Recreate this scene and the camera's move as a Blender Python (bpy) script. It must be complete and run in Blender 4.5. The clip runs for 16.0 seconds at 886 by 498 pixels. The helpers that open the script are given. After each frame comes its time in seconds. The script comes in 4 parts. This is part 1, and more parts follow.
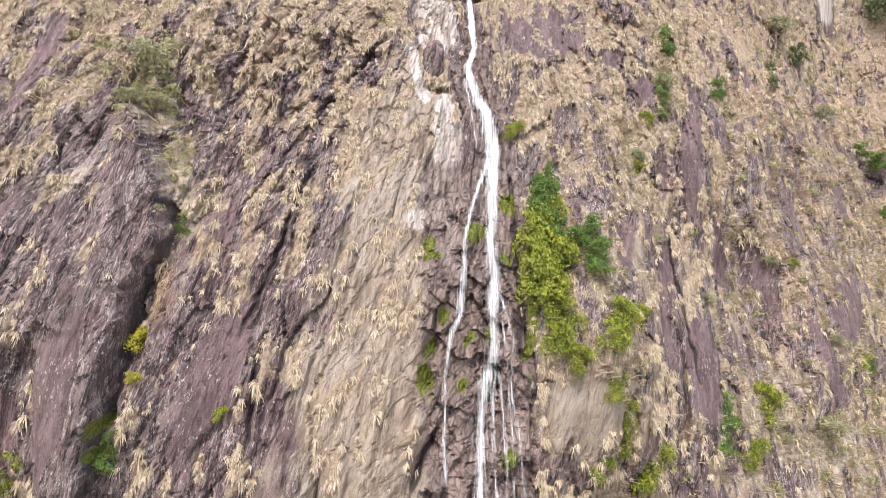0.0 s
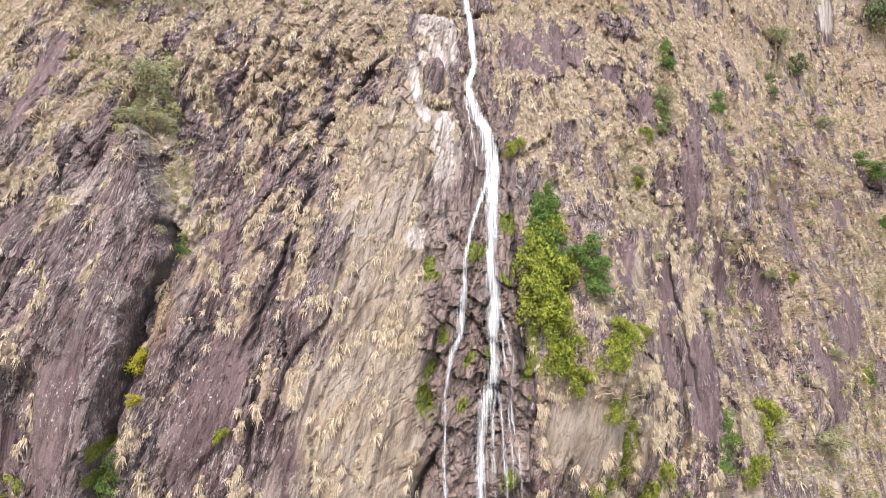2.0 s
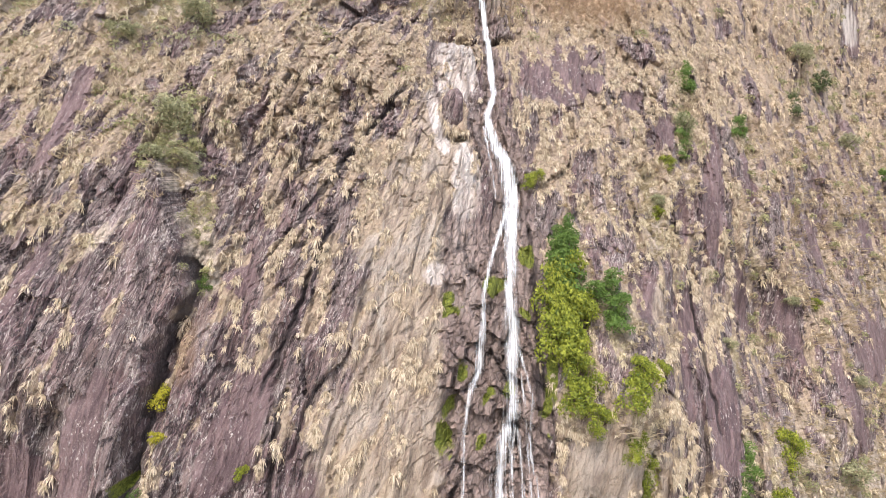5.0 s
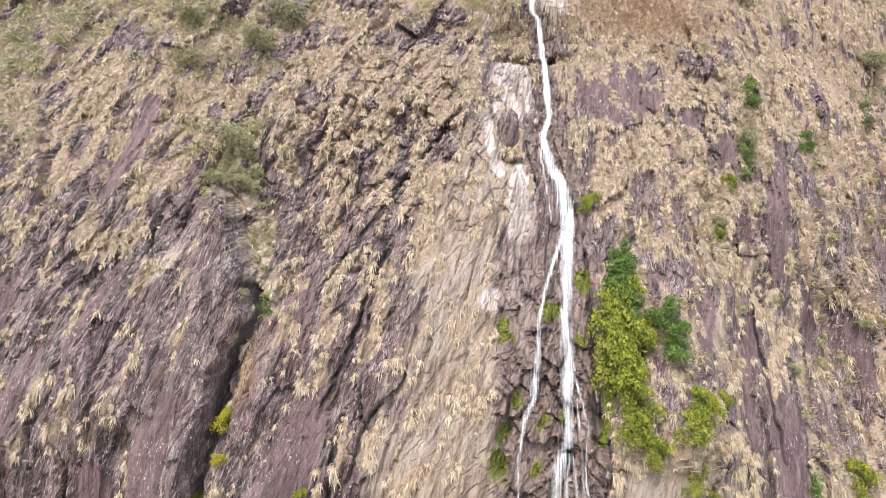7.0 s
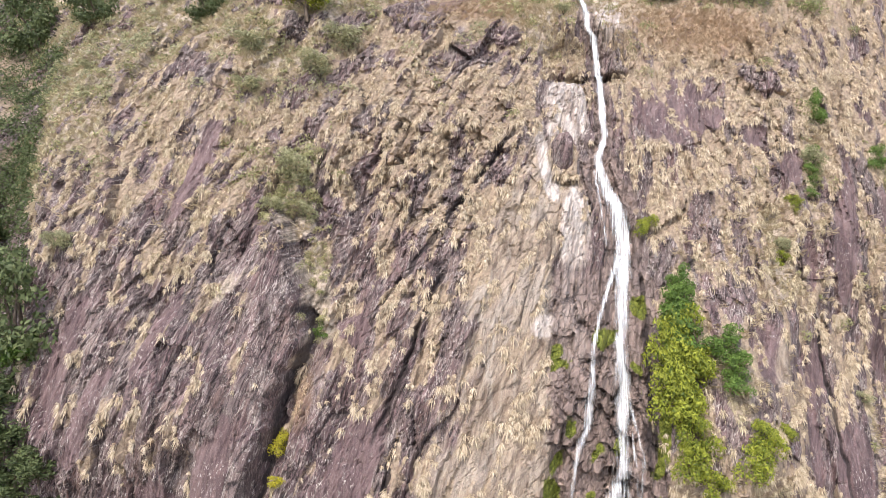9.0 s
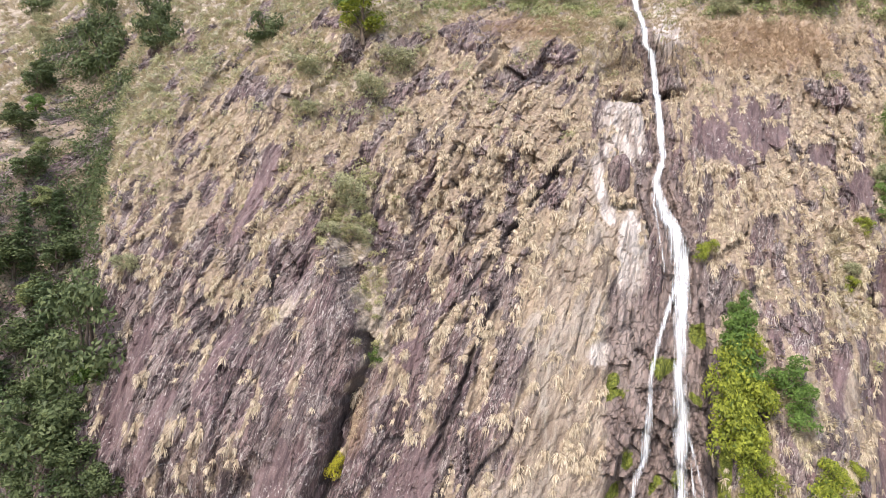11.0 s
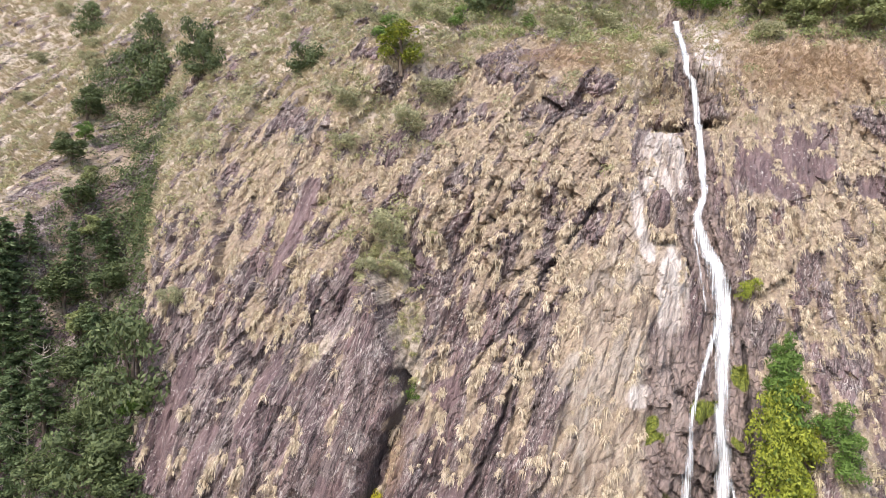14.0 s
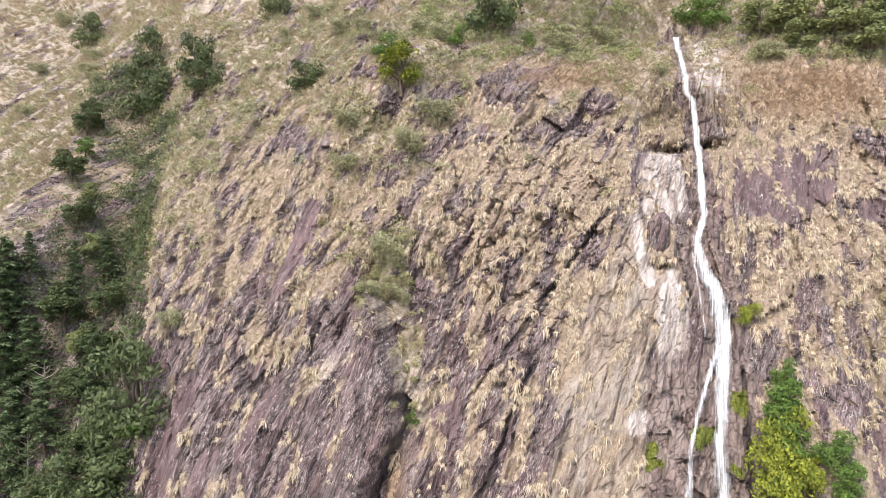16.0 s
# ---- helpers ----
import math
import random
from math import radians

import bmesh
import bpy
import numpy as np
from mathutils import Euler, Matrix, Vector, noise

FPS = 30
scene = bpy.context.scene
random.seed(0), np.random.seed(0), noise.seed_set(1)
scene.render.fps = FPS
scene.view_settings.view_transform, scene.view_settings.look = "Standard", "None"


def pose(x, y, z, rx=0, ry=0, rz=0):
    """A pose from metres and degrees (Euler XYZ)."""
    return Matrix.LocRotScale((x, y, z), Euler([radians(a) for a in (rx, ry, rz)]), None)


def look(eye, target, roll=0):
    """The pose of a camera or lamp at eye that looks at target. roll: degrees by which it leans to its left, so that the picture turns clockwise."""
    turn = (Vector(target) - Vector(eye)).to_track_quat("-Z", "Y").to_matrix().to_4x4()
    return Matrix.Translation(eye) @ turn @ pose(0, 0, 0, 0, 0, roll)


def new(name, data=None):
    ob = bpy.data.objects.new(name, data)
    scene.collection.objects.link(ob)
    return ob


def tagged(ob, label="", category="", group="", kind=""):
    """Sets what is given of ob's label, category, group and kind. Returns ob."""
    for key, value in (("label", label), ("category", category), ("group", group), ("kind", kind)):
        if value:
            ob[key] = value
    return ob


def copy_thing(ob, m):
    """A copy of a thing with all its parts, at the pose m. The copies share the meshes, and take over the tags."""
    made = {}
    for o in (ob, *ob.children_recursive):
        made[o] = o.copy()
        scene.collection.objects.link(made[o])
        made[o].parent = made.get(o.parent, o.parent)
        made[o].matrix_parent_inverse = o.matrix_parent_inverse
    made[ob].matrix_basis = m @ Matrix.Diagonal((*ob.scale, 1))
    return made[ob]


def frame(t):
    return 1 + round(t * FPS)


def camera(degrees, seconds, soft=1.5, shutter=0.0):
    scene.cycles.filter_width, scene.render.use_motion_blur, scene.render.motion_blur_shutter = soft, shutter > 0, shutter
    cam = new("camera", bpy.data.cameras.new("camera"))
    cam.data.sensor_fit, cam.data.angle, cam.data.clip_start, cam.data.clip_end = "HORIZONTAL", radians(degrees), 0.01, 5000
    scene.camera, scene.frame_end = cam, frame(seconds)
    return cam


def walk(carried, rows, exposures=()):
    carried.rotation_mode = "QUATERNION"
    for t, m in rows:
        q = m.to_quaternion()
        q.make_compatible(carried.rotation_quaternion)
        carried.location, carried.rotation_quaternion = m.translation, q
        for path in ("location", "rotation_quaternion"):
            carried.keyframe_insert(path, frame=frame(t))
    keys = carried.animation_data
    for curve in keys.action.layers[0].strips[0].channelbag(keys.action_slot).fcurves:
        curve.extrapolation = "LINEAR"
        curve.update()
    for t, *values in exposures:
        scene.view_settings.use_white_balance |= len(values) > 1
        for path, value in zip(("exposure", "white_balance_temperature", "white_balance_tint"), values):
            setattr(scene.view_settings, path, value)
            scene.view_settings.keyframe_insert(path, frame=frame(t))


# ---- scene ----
# The drone climbs straight up and turns to its left on the way.
TILT, LEAN = -1.96, 0.23
cam = camera(65.12, 16.0, soft=0.85)
CLIMB = [  # seconds, height, heading to the left in degrees
    (0.0, 0.00, 0.00), (1.0, 0.85, 0.01), (2.0, 1.78, 0.00), (3.0, 2.79, -0.03), (4.0, 3.86, -0.02),
    (4.5, 4.42, 0.45), (5.2, 5.22, 2.05), (6.3, 6.50, 4.54), (7.0, 7.32, 6.08), (8.0, 8.48, 8.26), (9.0, 9.68, 10.46),
    (10.0, 10.87, 12.70), (11.0, 12.08, 14.93), (11.5, 12.70, 16.00), (12.0, 13.30, 17.10), (12.3, 13.66, 17.72),
    (12.6, 14.01, 18.00), (13.0, 14.48, 18.01), (14.0, 15.67, 18.00), (15.0, 16.86, 18.00), (16.0, 18.00, 17.99)]
walk(cam, [(t, pose(0, 0, h, 90 + TILT, LEAN, turn)) for t, h, turn in CLIMB])

# ---- light ----
SUN_ELEVATION, SUN_AZIMUTH = 56, 192   # degrees; azimuth clockwise from +y
world = bpy.data.worlds.new("sky")
scene.world = world
world.use_nodes = True
nt = world.node_tree
sky = nt.nodes.new("ShaderNodeTexSky")
sky.sky_type, sky.sun_disc = "NISHITA", False
sky.sun_elevation, sky.sun_rotation = radians(SUN_ELEVATION), radians(SUN_AZIMUTH)
sky.dust_density, sky.air_density = 3.0, 1.0
nt.nodes["Background"].inputs["Strength"].default_value = 0.15
nt.links.new(sky.outputs[0], nt.nodes["Background"].inputs["Color"])
lamp = bpy.data.lights.new("sun", "SUN")
lamp.energy, lamp.angle, lamp.color = 1.75, radians(24), (1.0, 0.93, 0.885)
sun = new("sun", lamp)
e, a = radians(SUN_ELEVATION), radians(SUN_AZIMUTH)
way = Vector((math.sin(a) * math.cos(e), math.cos(a) * math.cos(e), math.sin(e)))
sun.matrix_world = look(way * 200, (0, 0, 0))
scene.view_settings.exposure = 1.03
# ---- the shape of the mountain: y, the depth of the rock face, over x and z ----
def perlin(x, y, seed=0):
    """Gradient noise of two arrays, about -1 to 1."""
    xi, yi = np.floor(x).astype(np.int64), np.floor(y).astype(np.int64)
    fx, fy = x - xi, y - yi

    def corner(i, j):
        h = ((xi + i) * 374761393 + (yi + j) * 668265263 + seed * 974711) & 0xFFFFFFFF
        h = ((h ^ (h >> 13)) * 1274126177) & 0xFFFFFFFF
        a = ((h ^ (h >> 16)) & 0xFFFF) * (2 * np.pi / 65536)
        return np.cos(a) * (fx - i) + np.sin(a) * (fy - j)
    u, v = fx ** 3 * (fx * (fx * 6 - 15) + 10), fy ** 3 * (fy * (fy * 6 - 15) + 10)
    return 1.5 * ((corner(0, 0) * (1 - u) + corner(1, 0) * u) * (1 - v) + (corner(0, 1) * (1 - u) + corner(1, 1) * u) * v)


def fbm(x, y, octaves=4, seed=0, gain=0.5):
    total, amp = 0 * x, 1.0
    for k in range(octaves):
        total = total + amp * perlin(x, y, seed + 17 * k)
        x, y, amp = x * 2.03 + 5.1, y * 2.03 - 3.7, amp * gain
    return total


def smooth(a, b, x):
    t = np.clip((x - a) / (b - a), 0, 1)
    return t * t * (3 - 2 * t)


def blob(x, z, cx, cz, rx, rz, turn=0.0):
    """1 in the middle of a leaning oval, falling off smoothly to 0. turn: degrees counter-clockwise."""
    c, s = math.cos(radians(turn)), math.sin(radians(turn))
    dx, dz = x - cx, z - cz
    return np.exp(-(((dx * c + dz * s) / rx) ** 2 + ((dz * c - dx * s) / rz) ** 2))


def along(x, z, points):
    """Distance to a line through points (x, z), and how far along it (0 to 1) the nearest place lies."""
    best, part_way, n = np.full(np.shape(x), 1e9), np.zeros(np.shape(x)), len(points) - 1
    for k, ((ax, az), (bx, bz)) in enumerate(zip(points, points[1:])):
        dx, dz = bx - ax, bz - az
        t = np.clip(((x - ax) * dx + (z - az) * dz) / (dx * dx + dz * dz), 0, 1)
        d = np.hypot(x - ax - t * dx, z - az - t * dz)
        part_way = np.where(d < best, (k + t) / n, part_way)
        best = np.minimum(d, best)
    return best, part_way


GULLY = [(-53, -16), (-60, 2), (-69, 18), (-75.5, 30), (-92, 44), (-110, 60)]


def massif(x, z):
    """The great forms of the slope, with no small relief."""
    u, v = np.clip(x, -120, 80) / 50, np.clip(z, -26, 52) / 30
    y = (62.8 + 14.6 * v + 7.3 * v ** 2 - 2.5 * v ** 3 + 16.5 * u + 0.8 * u * v - 3.5 * u * v ** 2
         + 12.8 * u ** 2 - 1.3 * u ** 2 * v + 1.7 * u ** 3)
    y = y + 0.95 * np.maximum(z - 52, 0) + 0.55 * np.minimum(z + 26, 0)
    y = y + 0.15 * np.maximum(x - 80, 0) + 0.1 * np.minimum(x + 120, 0)
    # terrace over the fall, wooded spur beside it
    y = y + 15 * np.exp(-((x - 1) / 11) ** 2) * smooth(33, 46, z) + 4 * blob(x, z, -9, 43, 8, 5)
    y = y - 4.5 * blob(x, z, -32, 37, 9, 8) - 2.4 * blob(x, z, -18, 22, 9, 6)
    # wooded gully and the spur left of it
    d, t = along(x, z, GULLY)
    y = y + 6.5 * np.exp(-(d / 7) ** 2) * smooth(0.0, 0.3, t) * smooth(0.85, 0.6, t)
    y = y - 8 * blob(x, z, -80, 16, 6, 9, 20) + 3 * blob(x, z, -62, 34, 8, 8)
    # low middle of the face lies back, buttress right of the fall stands out
    y = y + 2.6 * blob(x, z, -20, -5, 8, 16)
    y = y - 5.8 * blob(x, z, 14.5, -10, 6.5, 13) * smooth(22.5, 19.5, x)
    y = y + 3.6 * blob(x, z, 27, -3, 6, 9) + 7.5 * blob(x, z, 36, -9, 6, 9)
    y = y - 2.5 * blob(x, z, 45, -20, 5, 8) + 4 * blob(x, z, 50, 3, 6, 8) + 3.5 * blob(x, z, 57, 25, 8, 9)
    y = y + 3.2 * blob(x, z, 0.5, 30, 6, 4.5) - 2.6 * blob(x, z, -38, -7, 6, 7) - 2 * blob(x, z, -40, 24, 7, 6)
    return y


# the leaning rib left of the face: its right-hand edge drops back sharply
RIB = [(-28.0, -24), (-26.6, -14), (-25.4, -5.7), (-23.7, -0.1), (-24.4, 3.8), (-27.6, 11.2)]


def facets(p, q, seed):
    """Broken planes: every cell of a loose mosaic is a tilted facet. Returns height and distance to the joint."""
    pi, qi = np.floor(p).astype(np.int64), np.floor(q).astype(np.int64)
    d1, d2, h = np.full(np.shape(p), 9.0), np.full(np.shape(p), 9.0), np.zeros(np.shape(p))
    for i in (-1, 0, 1):
        for j in (-1, 0, 1):
            k = ((pi + i) * 73856093 + (qi + j) * 19349663 + seed * 83492791) & 0xFFFFFFFF
            k = ((k ^ (k >> 15)) * 2246822519) & 0xFFFFFFFF
            k = ((k ^ (k >> 13)) * 3266489917) & 0xFFFFFFFF
            r = [((k >> s) & 0xFF) / 255.0 for s in (0, 6, 12, 18, 24)]
            dp, dq = p - (pi + i + r[0]), q - (qi + j + r[1])
            d = dp * dp + dq * dq
            near = d < d1
            d2 = np.where(near, d1, np.minimum(d2, d))
            h = np.where(near, r[2] - 0.5 + (r[3] - 0.5) * 1.5 * dp + (r[4] - 0.5) * 1.1 * dq, h)
            d1 = np.where(near, d, d1)
    return h, np.sqrt(d2) - np.sqrt(d1)


def beds(x, z):
    """How far along and across the lean of the beds a place lies."""
    wx = x + 0.6 * perlin(x / 9, z / 11, 3) + 0.25 * perlin(x / 2.5, z / 4, 13)
    lean = np.clip(0.385 + 0.0075 * np.minimum(x, -8), 0.0, 0.35) * smooth(8, -6, x)     # right of the fall the beds stand upright
    return z * 1.0, wx - lean * z


def relief(x, z, blocky):
    """Slabs, ledges, cracks and grain of the rock, and how dark a crack is. blocky: 1 where the rock is broken into blocks."""
    a, b = beds(x, z)
    y = 1.2 * fbm(x / 15, z / 19, 3, 7)
    h1, e1 = facets(b / 2.9 + 0.2 * perlin(a / 5, b / 5, 15), a / 11, 1)
    h2, e2 = facets(b / 1.05 + 0.3 * perlin(a / 2, b / 2, 5), a / 3.6, 2)
    h3, e3 = facets(b / 0.5, a / 1.3, 3)
    y = y + 0.95 * h1 + (0.55 * h2 + 0.2 * h3) * (1 - 0.6 * blocky)
    # a second set of joints, flatter, crosses the beds in the upper face
    p, q = x * 0.5 + z * 0.87, x * 0.87 - z * 0.5
    h6, e6 = facets(q / 2.0, p / 6.5, 8)
    upper = smooth(-4, 6, z) * smooth(4, -4, x)
    y = y + 0.5 * upper * h6
    h4, e4 = facets(x / 1.9 + 0.35 * z / 1.9, z / 2.3, 4)
    h5, e5 = facets(x / 0.75 - 0.3 * z / 0.75, z / 0.9, 5)
    y = y + blocky * (1.4 * h4 + 0.32 * h5 + 0.3 * smooth(0.12, 0.0, e4))
    # sharp small ribs along the beds
    y = y - 0.16 * (1 - np.abs(perlin(b / 0.55, a / 4.0, 22))) ** 3 + 0.22 * fbm(b / 1.0, a / 3.2, 3, 21)
    some = smooth(-0.1, 0.35, perlin(x / 5, z / 6, 45))
    crack = np.maximum(blocky * 0.6 * smooth(0.12, 0.0, e4), 0)
    crack = np.maximum(crack, smooth(0.09, 0.02, e1) * some)
    crack = np.maximum(crack, 0.8 * upper * smooth(0.08, 0.0, e6) * smooth(0.1, 0.4, perlin(x / 3, z / 4, 47)))
    crack = np.maximum(crack, 0.8 * smooth(0.08, 0.0, e2) * smooth(-0.05, 0.35, perlin(x / 4, z / 4, 46)))
    return y + 0.28 * crack, crack
# ---- materials ----
def material(name):
    m = bpy.data.materials.new(name)
    m.use_nodes = True
    return m, m.node_tree, m.node_tree.nodes["Principled BSDF"]


def nd(nt, kind, inputs=None, **settings):
    n = nt.nodes.new("ShaderNode" + kind)
    for k, v in settings.items():
        setattr(n, k, v)
    for k, v in (inputs or {}).items():
        if isinstance(v, bpy.types.NodeSocket):
            nt.links.new(v, n.inputs[k])
        else:
            n.inputs[k].default_value = v
    return n


def mixed(nt, fac, a, b, mode="MIX"):
    n = nt.nodes.new("ShaderNodeMix")
    n.data_type, n.blend_type = "RGBA", mode
    for k, v in ((0, fac), (6, a), (7, b)):
        if isinstance(v, bpy.types.NodeSocket):
            nt.links.new(v, n.inputs[k])
        elif k == 0:
            n.inputs[k].default_value = v
        else:
            n.inputs[k].default_value = (*v, 1) if len(v) == 3 else v
    return n.outputs[2]


def ramp(nt, value, low, high):
    n = nd(nt, "MapRange", {0: value, 1: low, 2: high}, interpolation_type="SMOOTHSTEP")
    return n.outputs[0]


def times(nt, a, b, op="MULTIPLY"):
    return nd(nt, "Math", {0: a, 1: b}, operation=op).outputs[0]


def tex_noise(nt, vec, scale, detail=5.0, rough=0.55, distort=0.0):
    return nd(nt, "TexNoise", {"Vector": vec, "Scale": scale, "Detail": detail, "Roughness": rough, "Distortion": distort}).outputs[0]


def rock_material():
    m, nt, b = material("cliff_rock")
    pos = nd(nt, "NewGeometry").outputs["Position"]
    att = {k: nd(nt, "Attribute", attribute_name=k).outputs["Fac"] for k in ("straw", "pale", "white", "wet", "moss", "soil", "fault_and_shade", "red", "slab")}
    # the beds lean: stretch the grain along them
    turned = nd(nt, "Mapping", {"Vector": pos, "Rotation": (0, radians(-13), 0)})
    leaning = nd(nt, "Mapping", {"Vector": turned.outputs[0], "Scale": (1.0, 0.4, 0.14)}).outputs[0]
    upright = nd(nt, "Mapping", {"Vector": pos, "Scale": (1.0, 0.4, 0.10)}).outputs[0]
    big = tex_noise(nt, pos, 0.16, 4)
    grain = tex_noise(nt, leaning, 1.3, 8, 0.65, 0.6)
    fine = tex_noise(nt, pos, 4.0, 9, 0.78)
    streak = tex_noise(nt, upright, 1.1, 6, 0.6, 0.3)
    col = mixed(nt, ramp(nt, grain, 0.34, 0.68), (0.095, 0.059, 0.065), (0.265, 0.178, 0.178))
    col = mixed(nt, times(nt, ramp(nt, big, 0.40, 0.70), 0.6), col, (0.175, 0.150, 0.135))
    col = mixed(nt, times(nt, ramp(nt, streak, 0.56, 0.74), 0.55), col, (0.33, 0.29, 0.26))
    # fine dark joints and pale scratches
    thin = nd(nt, "Mapping", {"Vector": turned.outputs[0], "Scale": (1.0, 0.5, 0.22)}).outputs[0]
    joint = nd(nt, "TexVoronoi", {"Vector": nd(nt, "VectorMath", {0: thin, 1: nd(nt, "TexNoise", {"Vector": pos, "Scale": 0.8, "Detail": 4.0}).outputs[1]}, operation="ADD").outputs[0], "Scale": 1.5}, feature="DISTANCE_TO_EDGE").outputs[0]
    hair = times(nt, ramp(nt, joint, 0.055, 0.0), ramp(nt, tex_noise(nt, pos, 0.45, 3), 0.45, 0.62))
    # slabs differ in tone: purple, grey, brown
    cell = nd(nt, "TexVoronoi", {"Vector": nd(nt, "VectorMath", {0: thin, 1: nd(nt, "TexNoise", {"Vector": pos, "Scale": 0.5, "Detail": 5.0, "Roughness": 0.7}).outputs[1]}, operation="ADD").outputs[0], "Scale": 0.75}).outputs["Color"]
    tones = nd(nt, "SeparateColor", {0: cell})
    col = mixed(nt, times(nt, ramp(nt, tones.outputs[0], 0.45, 1.0), 0.5), col, (0.085, 0.060, 0.066))
    col = mixed(nt, times(nt, ramp(nt, tones.outputs[1], 0.5, 1.0), 0.5), col, (0.26, 0.215, 0.195))
    col = mixed(nt, times(nt, ramp(nt, tones.outputs[2], 0.6, 1.0), 0.35), col, (0.215, 0.135, 0.105))
    col = mixed(nt, times(nt, hair, 0.85), col, (0.035, 0.026, 0.029))
    joint2 = nd(nt, "TexVoronoi", {"Vector": nd(nt, "VectorMath", {0: leaning, 1: nd(nt, "TexNoise", {"Vector": pos, "Scale": 1.4, "Detail": 4.0}).outputs[1]}, operation="ADD").outputs[0], "Scale": 2.6}, feature="DISTANCE_TO_EDGE").outputs[0]
    hair2 = times(nt, ramp(nt, joint2, 0.07, 0.0), ramp(nt, tex_noise(nt, pos, 0.7, 3), 0.46, 0.58))
    col = mixed(nt, times(nt, hair2, 0.7), col, (0.045, 0.033, 0.036))
    scratch = tex_noise(nt, nd(nt, "Mapping", {"Vector": turned.outputs[0], "Scale": (1.0, 0.5, 0.12)}).outputs[0], 5.5, 5, 0.7, 0.4)
    col = mixed(nt, times(nt, ramp(nt, scratch, 0.54, 0.66), 0.42), col, (0.38, 0.305, 0.295))
    col = mixed(nt, times(nt, ramp(nt, scratch, 0.46, 0.35), 0.55), col, (0.062, 0.046, 0.050))
    # long hairline cracks and pale veins that wander along the beds
    def veins(scale, seed, width):
        along_beds = nd(nt, "Mapping", {"Vector": turned.outputs[0], "Location": (seed, seed, 0), "Scale": (1.0, 0.35, 0.13)}).outputs[0]
        n = tex_noise(nt, along_beds, scale, 4, 0.6, 0.8)
        return ramp(nt, nd(nt, "Math", {0: times(nt, n, -0.5, "ADD")}, operation="ABSOLUTE").outputs[0], width, 0.0)
    gate = tex_noise(nt, pos, 0.5, 4, 0.6)
    dark_vein = times(nt, veins(1.1, 3.0, 0.034), ramp(nt, gate, 0.40, 0.54))
    col = mixed(nt, times(nt, dark_vein, 0.9), col, (0.028, 0.021, 0.024))
    col = mixed(nt, times(nt, times(nt, veins(1.8, 11.0, 0.026), ramp(nt, gate, 0.60, 0.46)), 0.75), col, (0.55, 0.49, 0.45))
    col = mixed(nt, times(nt, veins(0.6, 19.0, 0.016), 0.8), col, (0.035, 0.027, 0.03))
    lichen = times(nt, ramp(nt, tex_noise(nt, pos, 2.2, 8, 0.75), 0.57, 0.64), 0.45)
    col = mixed(nt, lichen, col, (0.42, 0.38, 0.33))
    # clean slabs: plain purple stone with long faint streaks
    plain = mixed(nt, ramp(nt, times(nt, grain, times(nt, streak, 0.6), "ADD"), 0.6, 1.0), (0.105, 0.067, 0.073), (0.235, 0.160, 0.162))
    col = mixed(nt, times(nt, ramp(nt, times(nt, att["slab"], times(nt, fine, 0.5), "ADD"), 0.55, 0.85), 0.8), col, plain)
    # white scars where flakes have broken off
    scar = times(nt, ramp(nt, tex_noise(nt, nd(nt, "Mapping", {"Vector": turned.outputs[0], "Scale": (1.0, 0.6, 0.45)}).outputs[0], 4.2, 5, 0.7), 0.585, 0.63), ramp(nt, tex_noise(nt, pos, 0.35, 4), 0.42, 0.60))
    col = mixed(nt, times(nt, scar, 0.85), col, (0.62, 0.57, 0.53))
    # tan, washed rock beside the fall
    tan = mixed(nt, ramp(nt, grain, 0.36, 0.64), (0.20, 0.15, 0.115), (0.50, 0.41, 0.315))
    tan = mixed(nt, times(nt, ramp(nt, big, 0.46, 0.62), 0.55), tan, (0.44, 0.385, 0.335))
    tan = mixed(nt, times(nt, ramp(nt, tones.outputs[0], 0.5, 1.0), 0.4), tan, (0.31, 0.24, 0.185))
    tan = mixed(nt, times(nt, hair2, 0.5), tan, (0.11, 0.08, 0.06))
    tan = mixed(nt, times(nt, ramp(nt, streak, 0.55, 0.75), 0.6), tan, (0.50, 0.46, 0.40))
    col = mixed(nt, ramp(nt, times(nt, att["pale"], times(nt, times(nt, fine, grain, "ADD"), 0.6), "ADD"), 0.72, 1.18), col, tan)
    white = mixed(nt, ramp(nt, streak, 0.35, 0.65), (0.38, 0.32, 0.285), (0.70, 0.63, 0.575))
    patchy = times(nt, times(nt, streak, 0.7), times(nt, fine, 0.5), "ADD")
    col = mixed(nt, ramp(nt, times(nt, att["white"], patchy, "ADD"), 0.86, 1.12), col, white)
    # grain and pits over all bare rock
    col = mixed(nt, times(nt, ramp(nt, scratch, 0.48, 0.36), 0.35), col, (0.12, 0.088, 0.076))
    pit = tex_noise(nt, pos, 9.0, 6, 0.75)
    col = mixed(nt, times(nt, ramp(nt, pit, 0.46, 0.36), 0.45), col, (0.095, 0.071, 0.064))
    col = mixed(nt, times(nt, ramp(nt, pit, 0.55, 0.64), 0.25), col, (0.56, 0.50, 0.43))
    # dead grass and soil that hold on the ledges
    thatch = mixed(nt, ramp(nt, tex_noise(nt, pos, 3.1, 7, 0.7), 0.3, 0.7), (0.25, 0.185, 0.13), (0.50, 0.40, 0.29))
    cover = times(nt, ramp(nt, times(nt, att["straw"], fine, "ADD"), 1.03, 1.24), 0.85)
    col = mixed(nt, cover, col, thatch)
